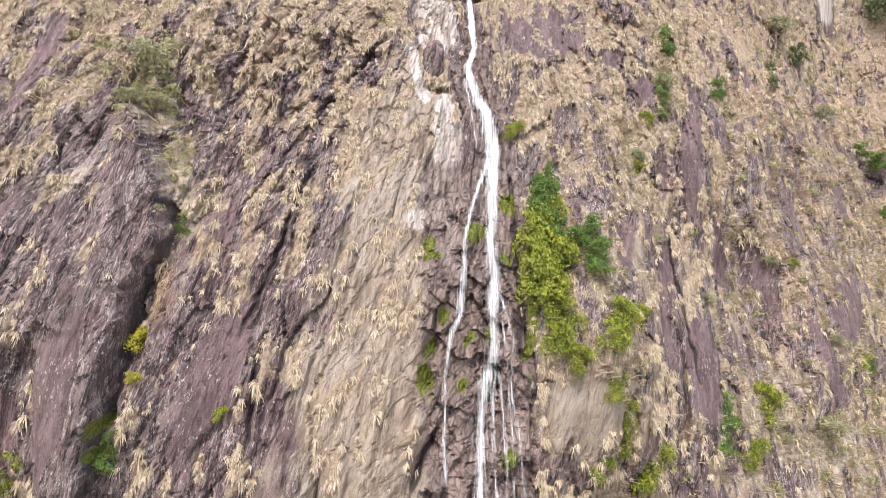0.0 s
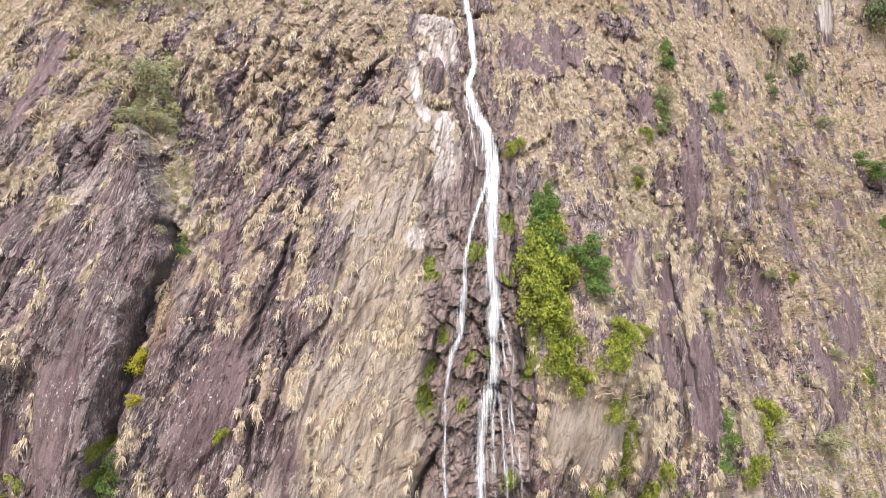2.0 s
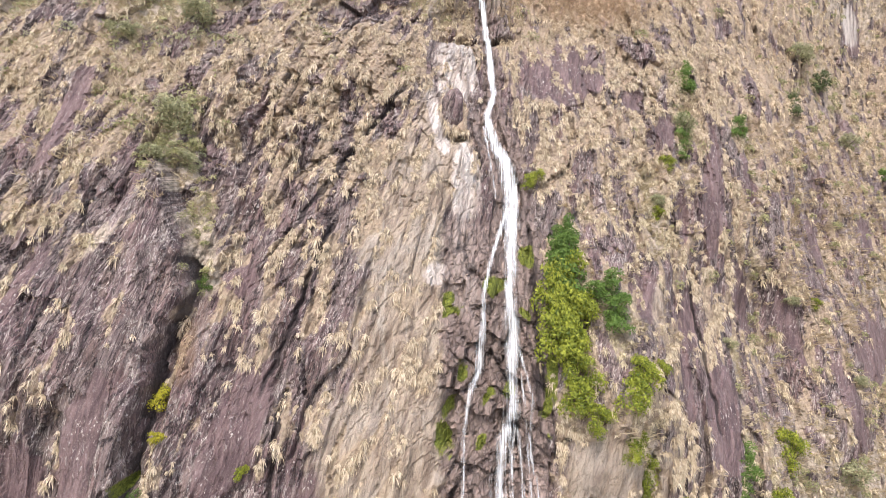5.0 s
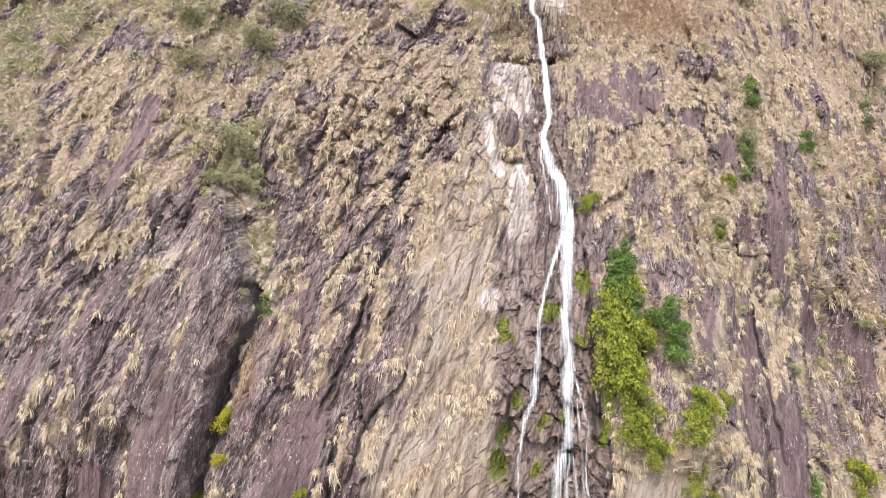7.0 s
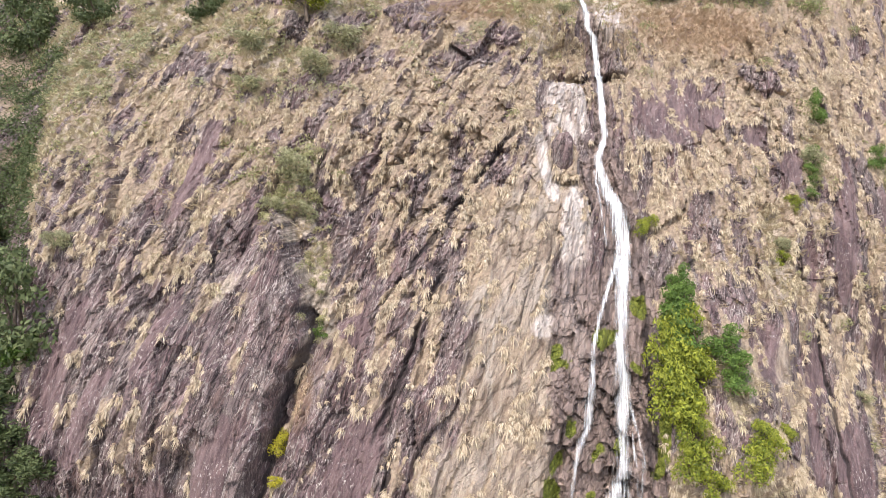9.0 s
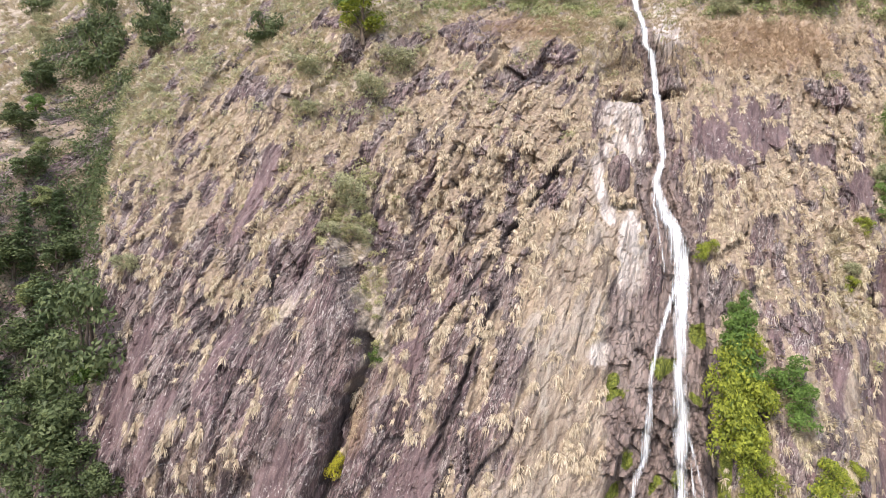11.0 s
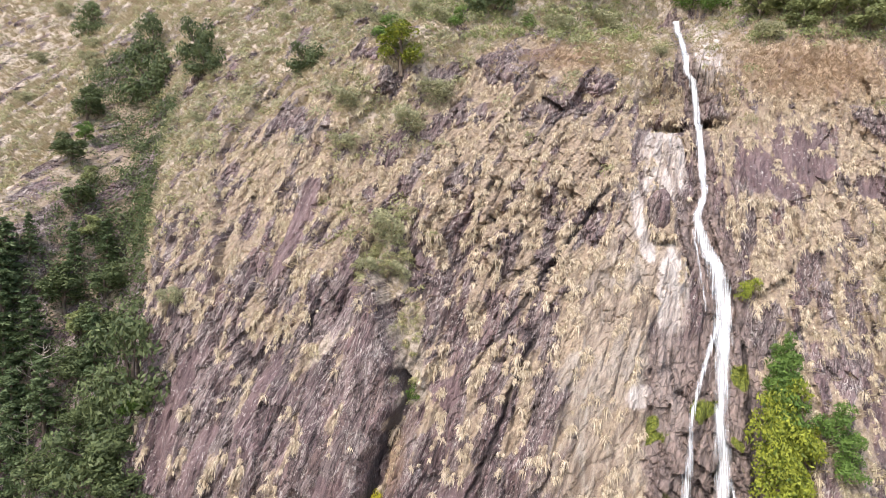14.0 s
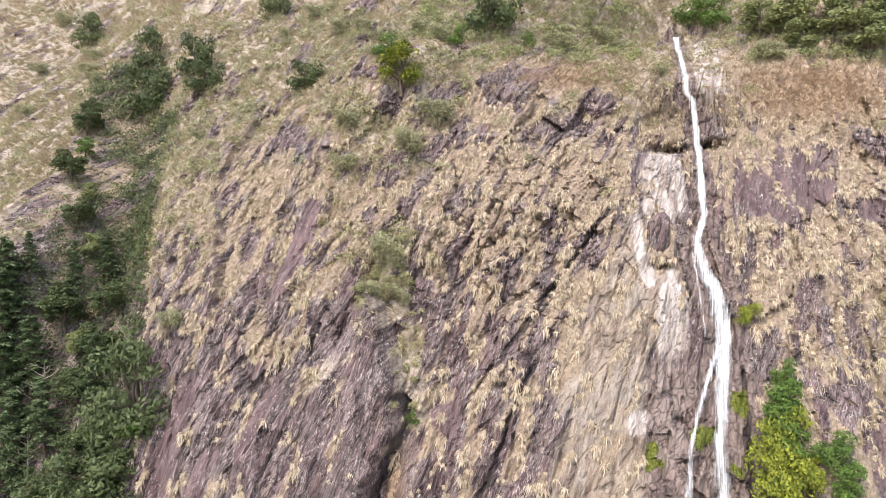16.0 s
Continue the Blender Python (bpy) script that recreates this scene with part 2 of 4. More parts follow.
    soil = mixed(nt, ramp(nt, tex_noise(nt, pos, 1.7, 7, 0.7), 0.35, 0.65), (0.26, 0.215, 0.165), (0.57, 0.48, 0.39))
    col = mixed(nt, ramp(nt, times(nt, att["soil"], times(nt, fine, 0.6), "ADD"), 0.62, 0.92), col, soil)
    rusty = mixed(nt, fine, (0.19, 0.105, 0.055), (0.42, 0.28, 0.17))
    col = mixed(nt, times(nt, ramp(nt, times(nt, att["red"], times(nt, fine, 0.6), "ADD"), 0.55, 1.0), 0.45), col, rusty)
    # wet rock
    wetcol = mixed(nt, ramp(nt, grain, 0.3, 0.7), (0.115, 0.085, 0.076), (0.37, 0.285, 0.25))
    wet = times(nt, ramp(nt, times(nt, att["wet"], times(nt, streak, 0.9), "ADD"), 0.75, 1.15), 0.78)
    col = mixed(nt, wet, col, wetcol)
    shifted = nd(nt, "VectorMath", {0: nd(nt, "Mapping", {"Vector": pos, "Scale": (1.0, 0.8, 0.6)}).outputs[0], 1: nd(nt, "TexNoise", {"Vector": pos, "Scale": 0.7, "Detail": 6.0, "Roughness": 0.65}).outputs[1]}, operation="ADD").outputs[0]
    block = nd(nt, "TexVoronoi", {"Vector": shifted, "Scale": 0.95}, feature="DISTANCE_TO_EDGE").outputs[0]
    gap = times(nt, ramp(nt, block, 0.06, 0.0), wet)
    tone = nd(nt, "TexVoronoi", {"Vector": shifted, "Scale": 0.95}).outputs["Color"]
    col = mixed(nt, times(nt, times(nt, wet, 0.35), nd(nt, "SeparateColor", {0: tone}).outputs[0]), col, (0.40, 0.30, 0.25))
    col = mixed(nt, times(nt, gap, 0.5), col, (0.030, 0.024, 0.022))
    # dark joints, and the shade painted along the rib's right-hand edge
    col = mixed(nt, times(nt, ramp(nt, times(nt, att["fault_and_shade"], fine, "ADD"), 0.65, 1.1), 0.8), col, (0.035, 0.028, 0.03))
    mosscol = mixed(nt, ramp(nt, fine, 0.35, 0.65), (0.055, 0.075, 0.012), (0.25, 0.27, 0.045))
    col = mixed(nt, ramp(nt, times(nt, att["moss"], times(nt, fine, 0.6), "ADD"), 0.66, 0.86), col, mosscol)
    nt.links.new(col, b.inputs["Base Color"])
    rough = nd(nt, "MapRange", {0: wet, 3: 0.88, 4: 0.42}).outputs[0]
    nt.links.new(rough, b.inputs["Roughness"])
    b.inputs["Specular IOR Level"].default_value = 0.3
    height = times(nt, times(nt, grain, 0.9), times(nt, fine, 0.5), "ADD")
    height = times(nt, height, times(nt, scratch, 0.35), "ADD")
    height = times(nt, height, times(nt, hair, -0.5), "ADD")
    height = times(nt, height, times(nt, dark_vein, -0.45), "ADD")
    height = times(nt, height, times(nt, gap, -0.8), "ADD")
    bump = nd(nt, "Bump", {"Height": height, "Strength": 0.8, "Distance": 0.42})
    nt.links.new(bump.outputs[0], b.inputs["Normal"])
    return m


def water_material():
    m, nt, b = material("falling_water")
    uv = nd(nt, "UVMap").outputs[0]
    stretched = nd(nt, "Mapping", {"Vector": uv, "Scale": (1.0, 0.035, 1.0)}).outputs[0]
    n = tex_noise(nt, stretched, 7.0, 7, 0.7, 0.3)
    b.inputs["Base Color"].default_value = (0.86, 0.88, 0.90, 1)
    b.inputs["Roughness"].default_value = 0.35
    b.inputs["Subsurface Weight"].default_value = 0.0
    edge = nd(nt, "Attribute", attribute_name="foam").outputs["Fac"]
    alpha = times(nt, ramp(nt, times(nt, times(nt, n, 2.0), edge, "ADD"), 1.0, 1.9), 0.92)
    nt.links.new(alpha, b.inputs["Alpha"])
    bump = nd(nt, "Bump", {"Height": n, "Strength": 0.6, "Distance": 0.1})
    nt.links.new(bump.outputs[0], b.inputs["Normal"])
    return m


def grass_material():
    """Dead hanging grass: straw, olive or rust by the fields of its tuft."""
    m, nt, b = material("dead_grass")
    rnd = nd(nt, "NewGeometry").outputs["Random Per Island"]
    at = {k: nd(nt, "Attribute", attribute_name=k).outputs["Fac"] for k in ("olive", "red", "shade")}
    col = mixed(nt, rnd, (0.48, 0.39, 0.275), (0.84, 0.735, 0.575))
    col = mixed(nt, times(nt, at["shade"], 0.6), col, (0.43, 0.34, 0.23))
    green = mixed(nt, rnd, (0.36, 0.315, 0.185), (0.74, 0.65, 0.475))
    col = mixed(nt, at["olive"], col, green)
    rust = mixed(nt, rnd, (0.34, 0.235, 0.15), (0.60, 0.44, 0.30))
    col = mixed(nt, times(nt, at["red"], 0.8), col, rust)
    # old leaves at the root are browner; the tuft's inner shade is painted in too
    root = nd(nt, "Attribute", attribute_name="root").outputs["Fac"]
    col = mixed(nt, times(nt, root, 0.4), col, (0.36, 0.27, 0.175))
    nt.links.new(col, b.inputs["Base Color"])
    b.inputs["Roughness"].default_value = 0.8
    b.inputs["Specular IOR Level"].default_value = 0.15
    return m


def leaf_material(name, low, high):
    m, nt, b = material(name)
    geo = nd(nt, "NewGeometry")
    thing = nd(nt, "ObjectInfo").outputs["Random"]
    col = mixed(nt, geo.outputs["Random Per Island"], low, high)
    col = mixed(nt, times(nt, thing, 0.35), col, tuple(0.75 * c for c in low))
    patch = tex_noise(nt, geo.outputs["Position"], 0.9, 3)
    col = mixed(nt, times(nt, ramp(nt, patch, 0.45, 0.7), 0.5), col, tuple(min(1, 1.25 * c) for c in high))
    nt.links.new(col, b.inputs["Base Color"])
    b.inputs["Roughness"].default_value = 0.55
    b.inputs["Specular IOR Level"].default_value = 0.25
    out = nt.nodes["Material Output"]
    tr = nd(nt, "BsdfTranslucent", {"Color": col})
    mix = nd(nt, "MixShader", {0: 0.25, 1: b.outputs[0], 2: tr.outputs[0]})
    nt.links.new(mix.outputs[0], out.inputs[0])
    return m


def bark_material(name, low, high):
    m, nt, b = material(name)
    pos = nd(nt, "TexCoord").outputs["Object"]
    n = tex_noise(nt, nd(nt, "Mapping", {"Vector": pos, "Scale": (4, 4, 0.8)}).outputs[0], 3.0, 6)
    nt.links.new(mixed(nt, ramp(nt, n, 0.35, 0.65), low, high), b.inputs["Base Color"])
    nt.links.new(nd(nt, "Bump", {"Height": n, "Distance": 0.03}).outputs[0], b.inputs["Normal"])
    b.inputs["Roughness"].default_value = 0.9
    return m


ROCK, WATER, GRASS = rock_material(), water_material(), grass_material()
BARK = bark_material("bark", (0.07, 0.05, 0.035), (0.17, 0.13, 0.10))
DEADWOOD = bark_material("dead_wood", (0.26, 0.21, 0.17), (0.48, 0.42, 0.36))
LEAF = {
    "bright": leaf_material("bright_leaves", (0.048, 0.082, 0.012), (0.39, 0.415, 0.055)),
    "yellow": leaf_material("yellow_leaves", (0.26, 0.25, 0.02), (0.58, 0.53, 0.06)),
    "green": leaf_material("green_leaves", (0.055, 0.105, 0.022), (0.17, 0.26, 0.055)),
    "dull": leaf_material("dull_leaves", (0.19, 0.195, 0.105), (0.43, 0.42, 0.245)),
    "olive": leaf_material("olive_leaves", (0.165, 0.17, 0.075), (0.44, 0.42, 0.215)),
    "dark": leaf_material("dark_leaves", (0.044, 0.066, 0.026), (0.155, 0.188, 0.078)),
    "mid": leaf_material("mid_green_leaves", (0.13, 0.158, 0.06), (0.36, 0.385, 0.165)),
    "pine": leaf_material("pine_needles", (0.050, 0.078, 0.032), (0.145, 0.19, 0.085)),
}


def mesh_object(name, verts, faces, mat, parent=None, uv=None, fields=None, shade=True):
    """One mesh from numpy arrays: verts (n, 3), faces (m, 3 or 4)."""
    me = bpy.data.meshes.new(name)
    verts, faces = np.asarray(verts, np.float32), np.asarray(faces, np.int32)
    k = faces.shape[1]
    me.vertices.add(len(verts))
    me.vertices.foreach_set("co", verts.ravel())
    me.loops.add(faces.size)
    me.loops.foreach_set("vertex_index", faces.ravel())
    me.polygons.add(len(faces))
    me.polygons.foreach_set("loop_start", np.arange(0, faces.size, k, dtype=np.int32))
    me.polygons.foreach_set("loop_total", np.full(len(faces), k, np.int32))
    me.polygons.foreach_set("use_smooth", np.full(len(faces), shade))
    me.update(calc_edges=True)
    if uv is not None:
        layer = me.uv_layers.new(name="UVMap")
        layer.data.foreach_set("uv", np.asarray(uv, np.float32)[faces.ravel()].ravel())
    for key, values in (fields or {}).items():
        at = me.attributes.new(key, "FLOAT", "POINT")
        at.data.foreach_set("value", np.asarray(values, np.float32))
    me.materials.append(mat)
    ob = new(name, me)
    ob.parent = parent
    return ob


def grid_faces(rows, cols):
    i = np.arange(rows * cols).reshape(rows, cols)
    return np.stack([i[:-1, :-1], i[:-1, 1:], i[1:, 1:], i[1:, :-1]], -1).reshape(-1, 4)
# ---- the rock face ----
FALL = [(0.8, 45.3), (1.3, 40.6), (1.9, 33.3), (2.6, 32.6), (3.0, 28.7), (3.1, 25.0), (3.4, 18.6), (2.6, 16.4), (3.3, 13.7),
        (4.5, 11.2), (5.0, 8.0), (4.8, 3.0), (4.4, -1.6), (4.6, -5.1), (4.4, -7.9), (4.5, -11.7), (3.6, -14.0), (3.2, -17.2), (3.0, -24)]
SIDE_FALL = [(4.6, 6.6), (2.8, 2.1), (1.9, -1.6), (1.7, -5.0), (1.5, -7.9), (0.7, -9.3), (0.1, -12.9), (0.0, -17.9), (0.2, -22)]
RIGHT_RILL = [(5.0, -6.0), (5.4, -7.2), (6.1, -9.8), (5.9, -14.5), (6.4, -17.8), (6.9, -24)]
LOW_RILL = [(4.5, -11.7), (5.0, -14.0), (5.2, -17.3), (5.3, -24)]


# dark joints that run down the face; the last paints shade beside the rib
JOINTS_AND_SHADE = [[(-11.6, 5.6), (-12.3, 3.4), (-14.7, -3.5), (-17.8, -11.2)], [(-14.6, -8.5), (-15.2, -10.8), (-15.9, -19.5)],
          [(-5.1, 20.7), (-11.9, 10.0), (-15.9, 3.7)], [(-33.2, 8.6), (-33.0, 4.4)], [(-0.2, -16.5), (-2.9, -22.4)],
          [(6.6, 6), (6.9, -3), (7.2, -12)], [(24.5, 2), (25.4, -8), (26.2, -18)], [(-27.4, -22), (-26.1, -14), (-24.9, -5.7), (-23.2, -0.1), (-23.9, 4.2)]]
# bare slabs: x, z, half width, half height, turn
SLABS = [(-37.8, 16, 1.4, 6.5, -9), (-18.9, -12.5, 2.3, 7, -22), (12.0, -15.9, 3, 3.4, 0), (-46, -3, 1.7, 6.5, -6), (-30, -13, 1.8, 7, -12),
         (-19.4, 0, 1.6, 1.3, 0), (11.5, 22.5, 5.5, 4.2, 10), (-35, -16, 2, 5, -10), (-36.5, 0, 1.0, 4.5, -20), (-41.5, -7, 1.3, 5, -20), (-13, -19, 1.5, 5, -20)]
SLABS_EAST = [(29.6, 7.8, 1.5, 8.5, -11), (27.0, -14.5, 2.6, 5.0, -8), (24.0, -5.2, 1.6, 3.4, -12), (46.4, -16.6, 1.6, 6.3, 18), (55.4, -11.5, 5.5, 4.5, 0),
              (75.6, 9, 1.8, 5.5, 0), (22.3, -11, 0.8, 3.5, 0), (33.5, -4, 1.2, 5, 12), (40, -7.5, 1.2, 4.5, 14), (36, 10, 1.2, 4, 0), (24.5, 6, 0.9, 4, -6), (49, 2, 1.6, 4, 8), (24, 16, 1.4, 2.0, -10), (17.9, -2, 1.6, 2.6, -15), (20, 19.5, 1.6, 1.5, 0),
              (76, 42, 4, 5, 0), (66, 20, 2, 3, 20), (61, 3, 2, 3, 15)]
# rough rock that breaks through the grass of the upper slopes
OUTCROPS = [(-102, 54, 3.5, 5, -40), (-84, 53, 2.2, 4.5, -40), (-91.5, 22.5, 3.2, 3.4, 0), (-72, 22, 2.0, 3.6, -15), (-36, 38.5, 1.3, 2.6, -20), (-17, 35, 4.2, 2.6, 0),
            (-58.5, 33, 1.5, 3.5, -30), (-48, 41, 1.5, 3, -25), (-83, 26, 1.8, 4, 10), (-45, 30, 1.4, 3.5, -30), (22, 27, 2.4, 2.2, 0), (-8, 32, 2.0, 1.8, 0), (40, 22, 1.2, 3, 0)]
# pale, lime-washed rock: x, z, half width, half height
WASHED = [(-0.6, 22, 2.2, 4.8), (0.4, 9, 1.5, 4.2), (0.1, 2.5, 1.3, 3), (0.0, -1.0, 1.2, 2.0), (-2.2, 0.6, 1.3, 1.0), (-2.7, 16.5, 0.7, 3.2, 12), (-1.9, 13.2, 0.6, 1.4, 30), (4.5, 37, 1.7, 4.5), (5, 42, 2.0, 2.5), (75, 43, 4, 4)]
MOSSY = [(3.1, -0.6, 1.0, 0.9), (-1.2, -2.1, 0.9, 1.1), (-1.3, -12.8, 0.9, 2.2), (2.3, -9.8, 0.7, 0.7), (-0.2, -7.8, 0.5, 1.2), (6.4, 1.6, 0.7, 1.2),
         (4.2, -9.8, 0.5, 0.9), (5.4, -20.2, 0.6, 1.0), (7.4, -11, 0.5, 2.2), (1.8, -13.9, 0.7, 0.6), (8.0, -6, 0.4, 5), (-26.4, -17, 0.7, 2.5), (5.9, -3.5, 0.5, 1.2)]


# narrow, overgrown clefts right of the fall
CLEFTS = [[(28.8, 25), (27.2, 18), (25.6, 10), (24.8, 3)], [(55, 30), (50, 20), (46, 8), (43, -2)], [(16.8, -11), (16.6, -18), (16.4, -27)],
          [(31.5, -8), (30.2, -18), (28.4, -29)], [(20.5, 12), (20.6, 5), (20.9, 0)], [(38.5, 20), (36.5, 8), (35.6, -4)]]


def spread(rows, x, z):
    out = 0 * x
    for row in rows:
        out = np.maximum(out, blob(x, z, *row))
    return out


def face(x, z):
    """Depth of the finished face and the fields that say what covers it."""
    x, z = np.asarray(x, float), np.asarray(z, float)
    df, tf = along(x, z, FALL)
    n1, n2 = fbm(x / 6, z / 6, 4, 51), fbm(x / 1.7, z / 1.7, 3, 61)
    a, b = beds(x, z)
    n3 = fbm(b / 1.6, a / 4.5, 3, 71)
    chute = smooth(-2.4, -1.2, x + 0.5 * n2) * smooth(8.2, 6.8, x + 0.5 * n2) * smooth(11, 5, z)
    blocky = np.maximum(chute * smooth(2, -6, z), 0.35 * smooth(3, 1, df))
    rock, crack = relief(x, z, blocky)
    cleft = 0 * x
    for line in CLEFTS:
        d, t = along(x + 0.5 * n2, z, line)
        cleft = np.maximum(cleft, np.exp(-(d / 1.1) ** 2) * smooth(0, 0.12, t) * smooth(1.02, 0.85, t))
    slab = smooth(0.22, 0.62, spread(SLABS + SLABS_EAST, x, z) + 0.16 * n2)
    crack = crack * (1 - slab)
    outcrop = smooth(0.16, 0.38, fbm(x / 5.5 - 0.12 * z, z / 6, 4, 83)) * smooth(22, 30, z) * smooth(-10, -20, x)
    outcrop = np.maximum(0.8 * outcrop, smooth(0.25, 0.55, spread(OUTCROPS, x, z) + 0.2 * n2))
    # knobs and steps high on the face
    knob = (blob(x, z, -14, 18, 13, 11) + 0.7 * blob(x, z, 22, 20, 12, 12)) * (1 - slab) ** 2
    k1, j1 = facets(x / 1.6 + 0.25 * z / 1.6, z / 1.15, 6)
    k2, j2 = facets(b / 0.8, a / 1.2, 7)
    rock = rock * (1 - 0.55 * smooth(33, 44, z) * (1 - outcrop)) - 0.7 * outcrop
    y = massif(x, z) + (rock + knob * (0.85 * k1 + 0.45 * k2 + 0.2 * smooth(0.1, 0, j1))) * (1 - 0.55 * slab)
    # leaning rib, with a sharp right-hand edge
    edge = np.interp(z, [p[1] for p in RIB], [p[0] for p in RIB]) + 0.3 * perlin(z / 3.5, 0 * z, 9)
    inner = np.interp(z, [-26, -14, -3, 4, 11.2], [-31.5, -31.5, -32.8, -31.4, -29.6])
    across = (x - inner + 0.25 * n2) / np.maximum(edge - inner, 1.2)
    rib = smooth(-0.05, 0.1, across) * smooth(1.09, 0.94, across) * smooth(11.8, 10.4, z) * smooth(-30, -20, z)
    y = y + rib * (-0.5 - 2.4 * np.clip(across, 0, 1) - 0.45 * rock) + 0.5 * smooth(1.0, 1.08, across) * smooth(1.35, 1.1, across) * smooth(12, 9, z) * smooth(-24, -16, z)
    # bed of the fall, overhangs, the jammed boulder and the hollow under it
    y = y + 0.7 * chute + 0.5 * smooth(1.8, 0.4, df)
    y = y + 2.2 * smooth(25.5, 26.3, z) * smooth(34, 28, z) * smooth(-4.5, -2, x) * smooth(8, 5, x) - 0.8 * blob(x, z, 0.2, 24.0, 3.0, 1.3)
    y = y + 3.4 * blob(x, z, -0.2, 26.5, 2.0, 0.6) + 3.6 * blob(x, z, 4.8, 27.0, 1.5, 0.6) - 0.9 * blob(x, z, 0.0, 28.3, 2.2, 0.8)
    y = y + 0.5 * blob(x, z, -1.0, 16.9, 1.6, 2.4) + 2.6 * blob(x, z, -0.5, 13.9, 1.1, 0.6) - 0.8 * blob(x, z, 0.2, 11.5, 1.3, 1.2)
    y = y + 1.1 * blob(x, z, 17.2, -1.6, 1.0, 2.0) - 0.7 * blob(x, z, 19.0, -2.7, 0.8, 2.8, -20)
    y = y + 1.6 * blob(x, z, -2.2, -20.5, 0.8, 2.6, -25) - 0.7 * blob(x, z, 12.2, -15.7, 2.8, 3.2)
    # joints are cut and darkened; the rib's last line paints its shaded side
    fault_and_shade = 0 * x
    for line in JOINTS_AND_SHADE:
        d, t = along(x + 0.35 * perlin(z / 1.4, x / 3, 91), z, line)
        fault_and_shade = np.maximum(fault_and_shade, smooth(0.40, 0.0, d) * smooth(0, 0.12, t) * smooth(1.02, 0.8, t))
    y = y + 0.65 * fault_and_shade + 1.5 * cleft
    wet = np.maximum(smooth(2.9, 0.9, df + 0.7 * n2) * smooth(46, 34, z) * smooth(22, 14, z + 0 * x), chute * smooth(9, 2, z) * 0.95)
    wet = np.maximum(wet, 0.8 * smooth(1.6, 0.5, df))
    pale = smooth(1.6, -0.6, x + 1.3 * n2) * smooth(-11.5 + 0.3 * np.minimum(z, 0) + 0.28 * np.maximum(z, 0), -6.0, x + 2.0 * n1 + 2.6 * n3) * smooth(22, 13, z)
    pale = np.maximum(pale * (1 - 0.9 * chute), 0.9 * spread([(12.6, -15.6, 4.2, 5), (17, -18, 2.5, 3), (19, -3, 0.9, 2.6, -20), (5, 38, 4, 6)], x, z))
    white = np.maximum(1.04 * spread(WASHED, x, z) * (1 - smooth(0.2, 0.5, blob(x, z, -1.0, 16.9, 1.4, 2.2))), 0.22 * np.maximum(spread([(-31, 5, 1.6, 5, -15), (-35, 8, 1.5, 4, -15)], x, z), rib * smooth(0.2, 0.9, across))) * (1 - smooth(1.1, 0.5, df))
    y = y - 0.45 * pale * rock
    # where grass holds on: on ledges, more of it higher up and right of the fall
    high = smooth(8, 26, z)
    straw = 0.47 + 0.36 * n1 + 0.80 * n3 + 0.34 * high + 0.18 * smooth(6, 14, x) - 0.15 * smooth(-2, -16, z) * smooth(10, 0, x) + 0.16 * smooth(-28, -34, x) * smooth(-6, 8, z) - 0.10 * smooth(16, 24, x) + 0.25 * smooth(16, 24, x) * perlin(x / 5, z / 11, 77) + 0.5 * blob(x, z, -9.5, -14.8, 1.2, 3.2, -35)
    straw = np.clip(straw - 0.22 * smooth(-36, -42, x) * smooth(16, 5, z) - 0.42 * rib - 0.07 * smooth(-18, -26, x) + 0.12 * knob - 1.1 * wet - 0.10 * pale - 0.75 * slab - 0.9 * white - 0.8 * outcrop, 0, 1)
    olive = smooth(27, 40, z + 7 * n1 + 0.1 * np.abs(x + 30)) * smooth(12, -4, x) + blob(x, z, -34, 28, 4, 7) + blob(x, z, -27, 14, 3, 4)
    olive = olive + smooth(-42, -56, x + 6 * n1) * smooth(6, 22, z) + smooth(38, 46, z + 4 * n1) + 0.5 * smooth(29, 40, x + 6 * n1) * smooth(30, 0, z + 5 * n1) + 0.5 * blob(x, z, -38, 12, 6, 9) + 0.8 * blob(x, z, 14, -5, 4.5, 7) + 0.5 * blob(x, z, 20, 6, 7, 6)
    beside, t = along(x - 1.3, z, RIB)
    olive = olive * (1 - 0.9 * smooth(0.2, 0.6, blob(x, z, -15, 33, 8, 6))) + smooth(1.7, 0.7, beside) * smooth(-3, 0, z) + blob(x, z, -27.5, 33, 3.2, 8) + blob(x, z, -31, 4, 1.2, 4.5, -30) + 0.9 * blob(x, z, 42, -27, 16, 9) + 0.8 * blob(x, z, 62, 28, 14, 10) + 0.5 * blob(x, z, 70, -8, 14, 10) + 0.8 * cleft
    olive = (olive + smooth(-78, -92, x + 6 * n1)) * smooth(-0.75, 0.1, n1 + 0.6 * n3)
    olive = np.clip(olive - 0.9 * slab - wet - 0.9 * outcrop, 0, 1)
    red = np.clip(blob(x, z, -23.4, -5.5, 1.0, 3) + blob(x, z, 16, 33.5, 9, 4) * 1.2 + 0.8 * blob(x, z, -11, 36, 7, 3) + 0.3 * smooth(30, 45, x), 0, 1)
    d, t = along(x, z, GULLY)
    wood = smooth(7.5, 3.5, d + 2.2 * n1) * smooth(0.95, 0.8, t)
    wood = np.maximum(wood, smooth(-56.5, -60.5, x + 2 * n1 - 0.65 * np.clip(-z - 2, 0, 14)) * smooth(16, 9, z + 2 * n1))
    soil = np.clip(0.62 * olive * (1 - wood) + 0.3 * wood, 0, 1)
    moss = np.clip(spread(MOSSY, x, z) * (0.95 + 1.3 * n2) + 0.25 * chute * (n2 > 0.45), 0, 1)
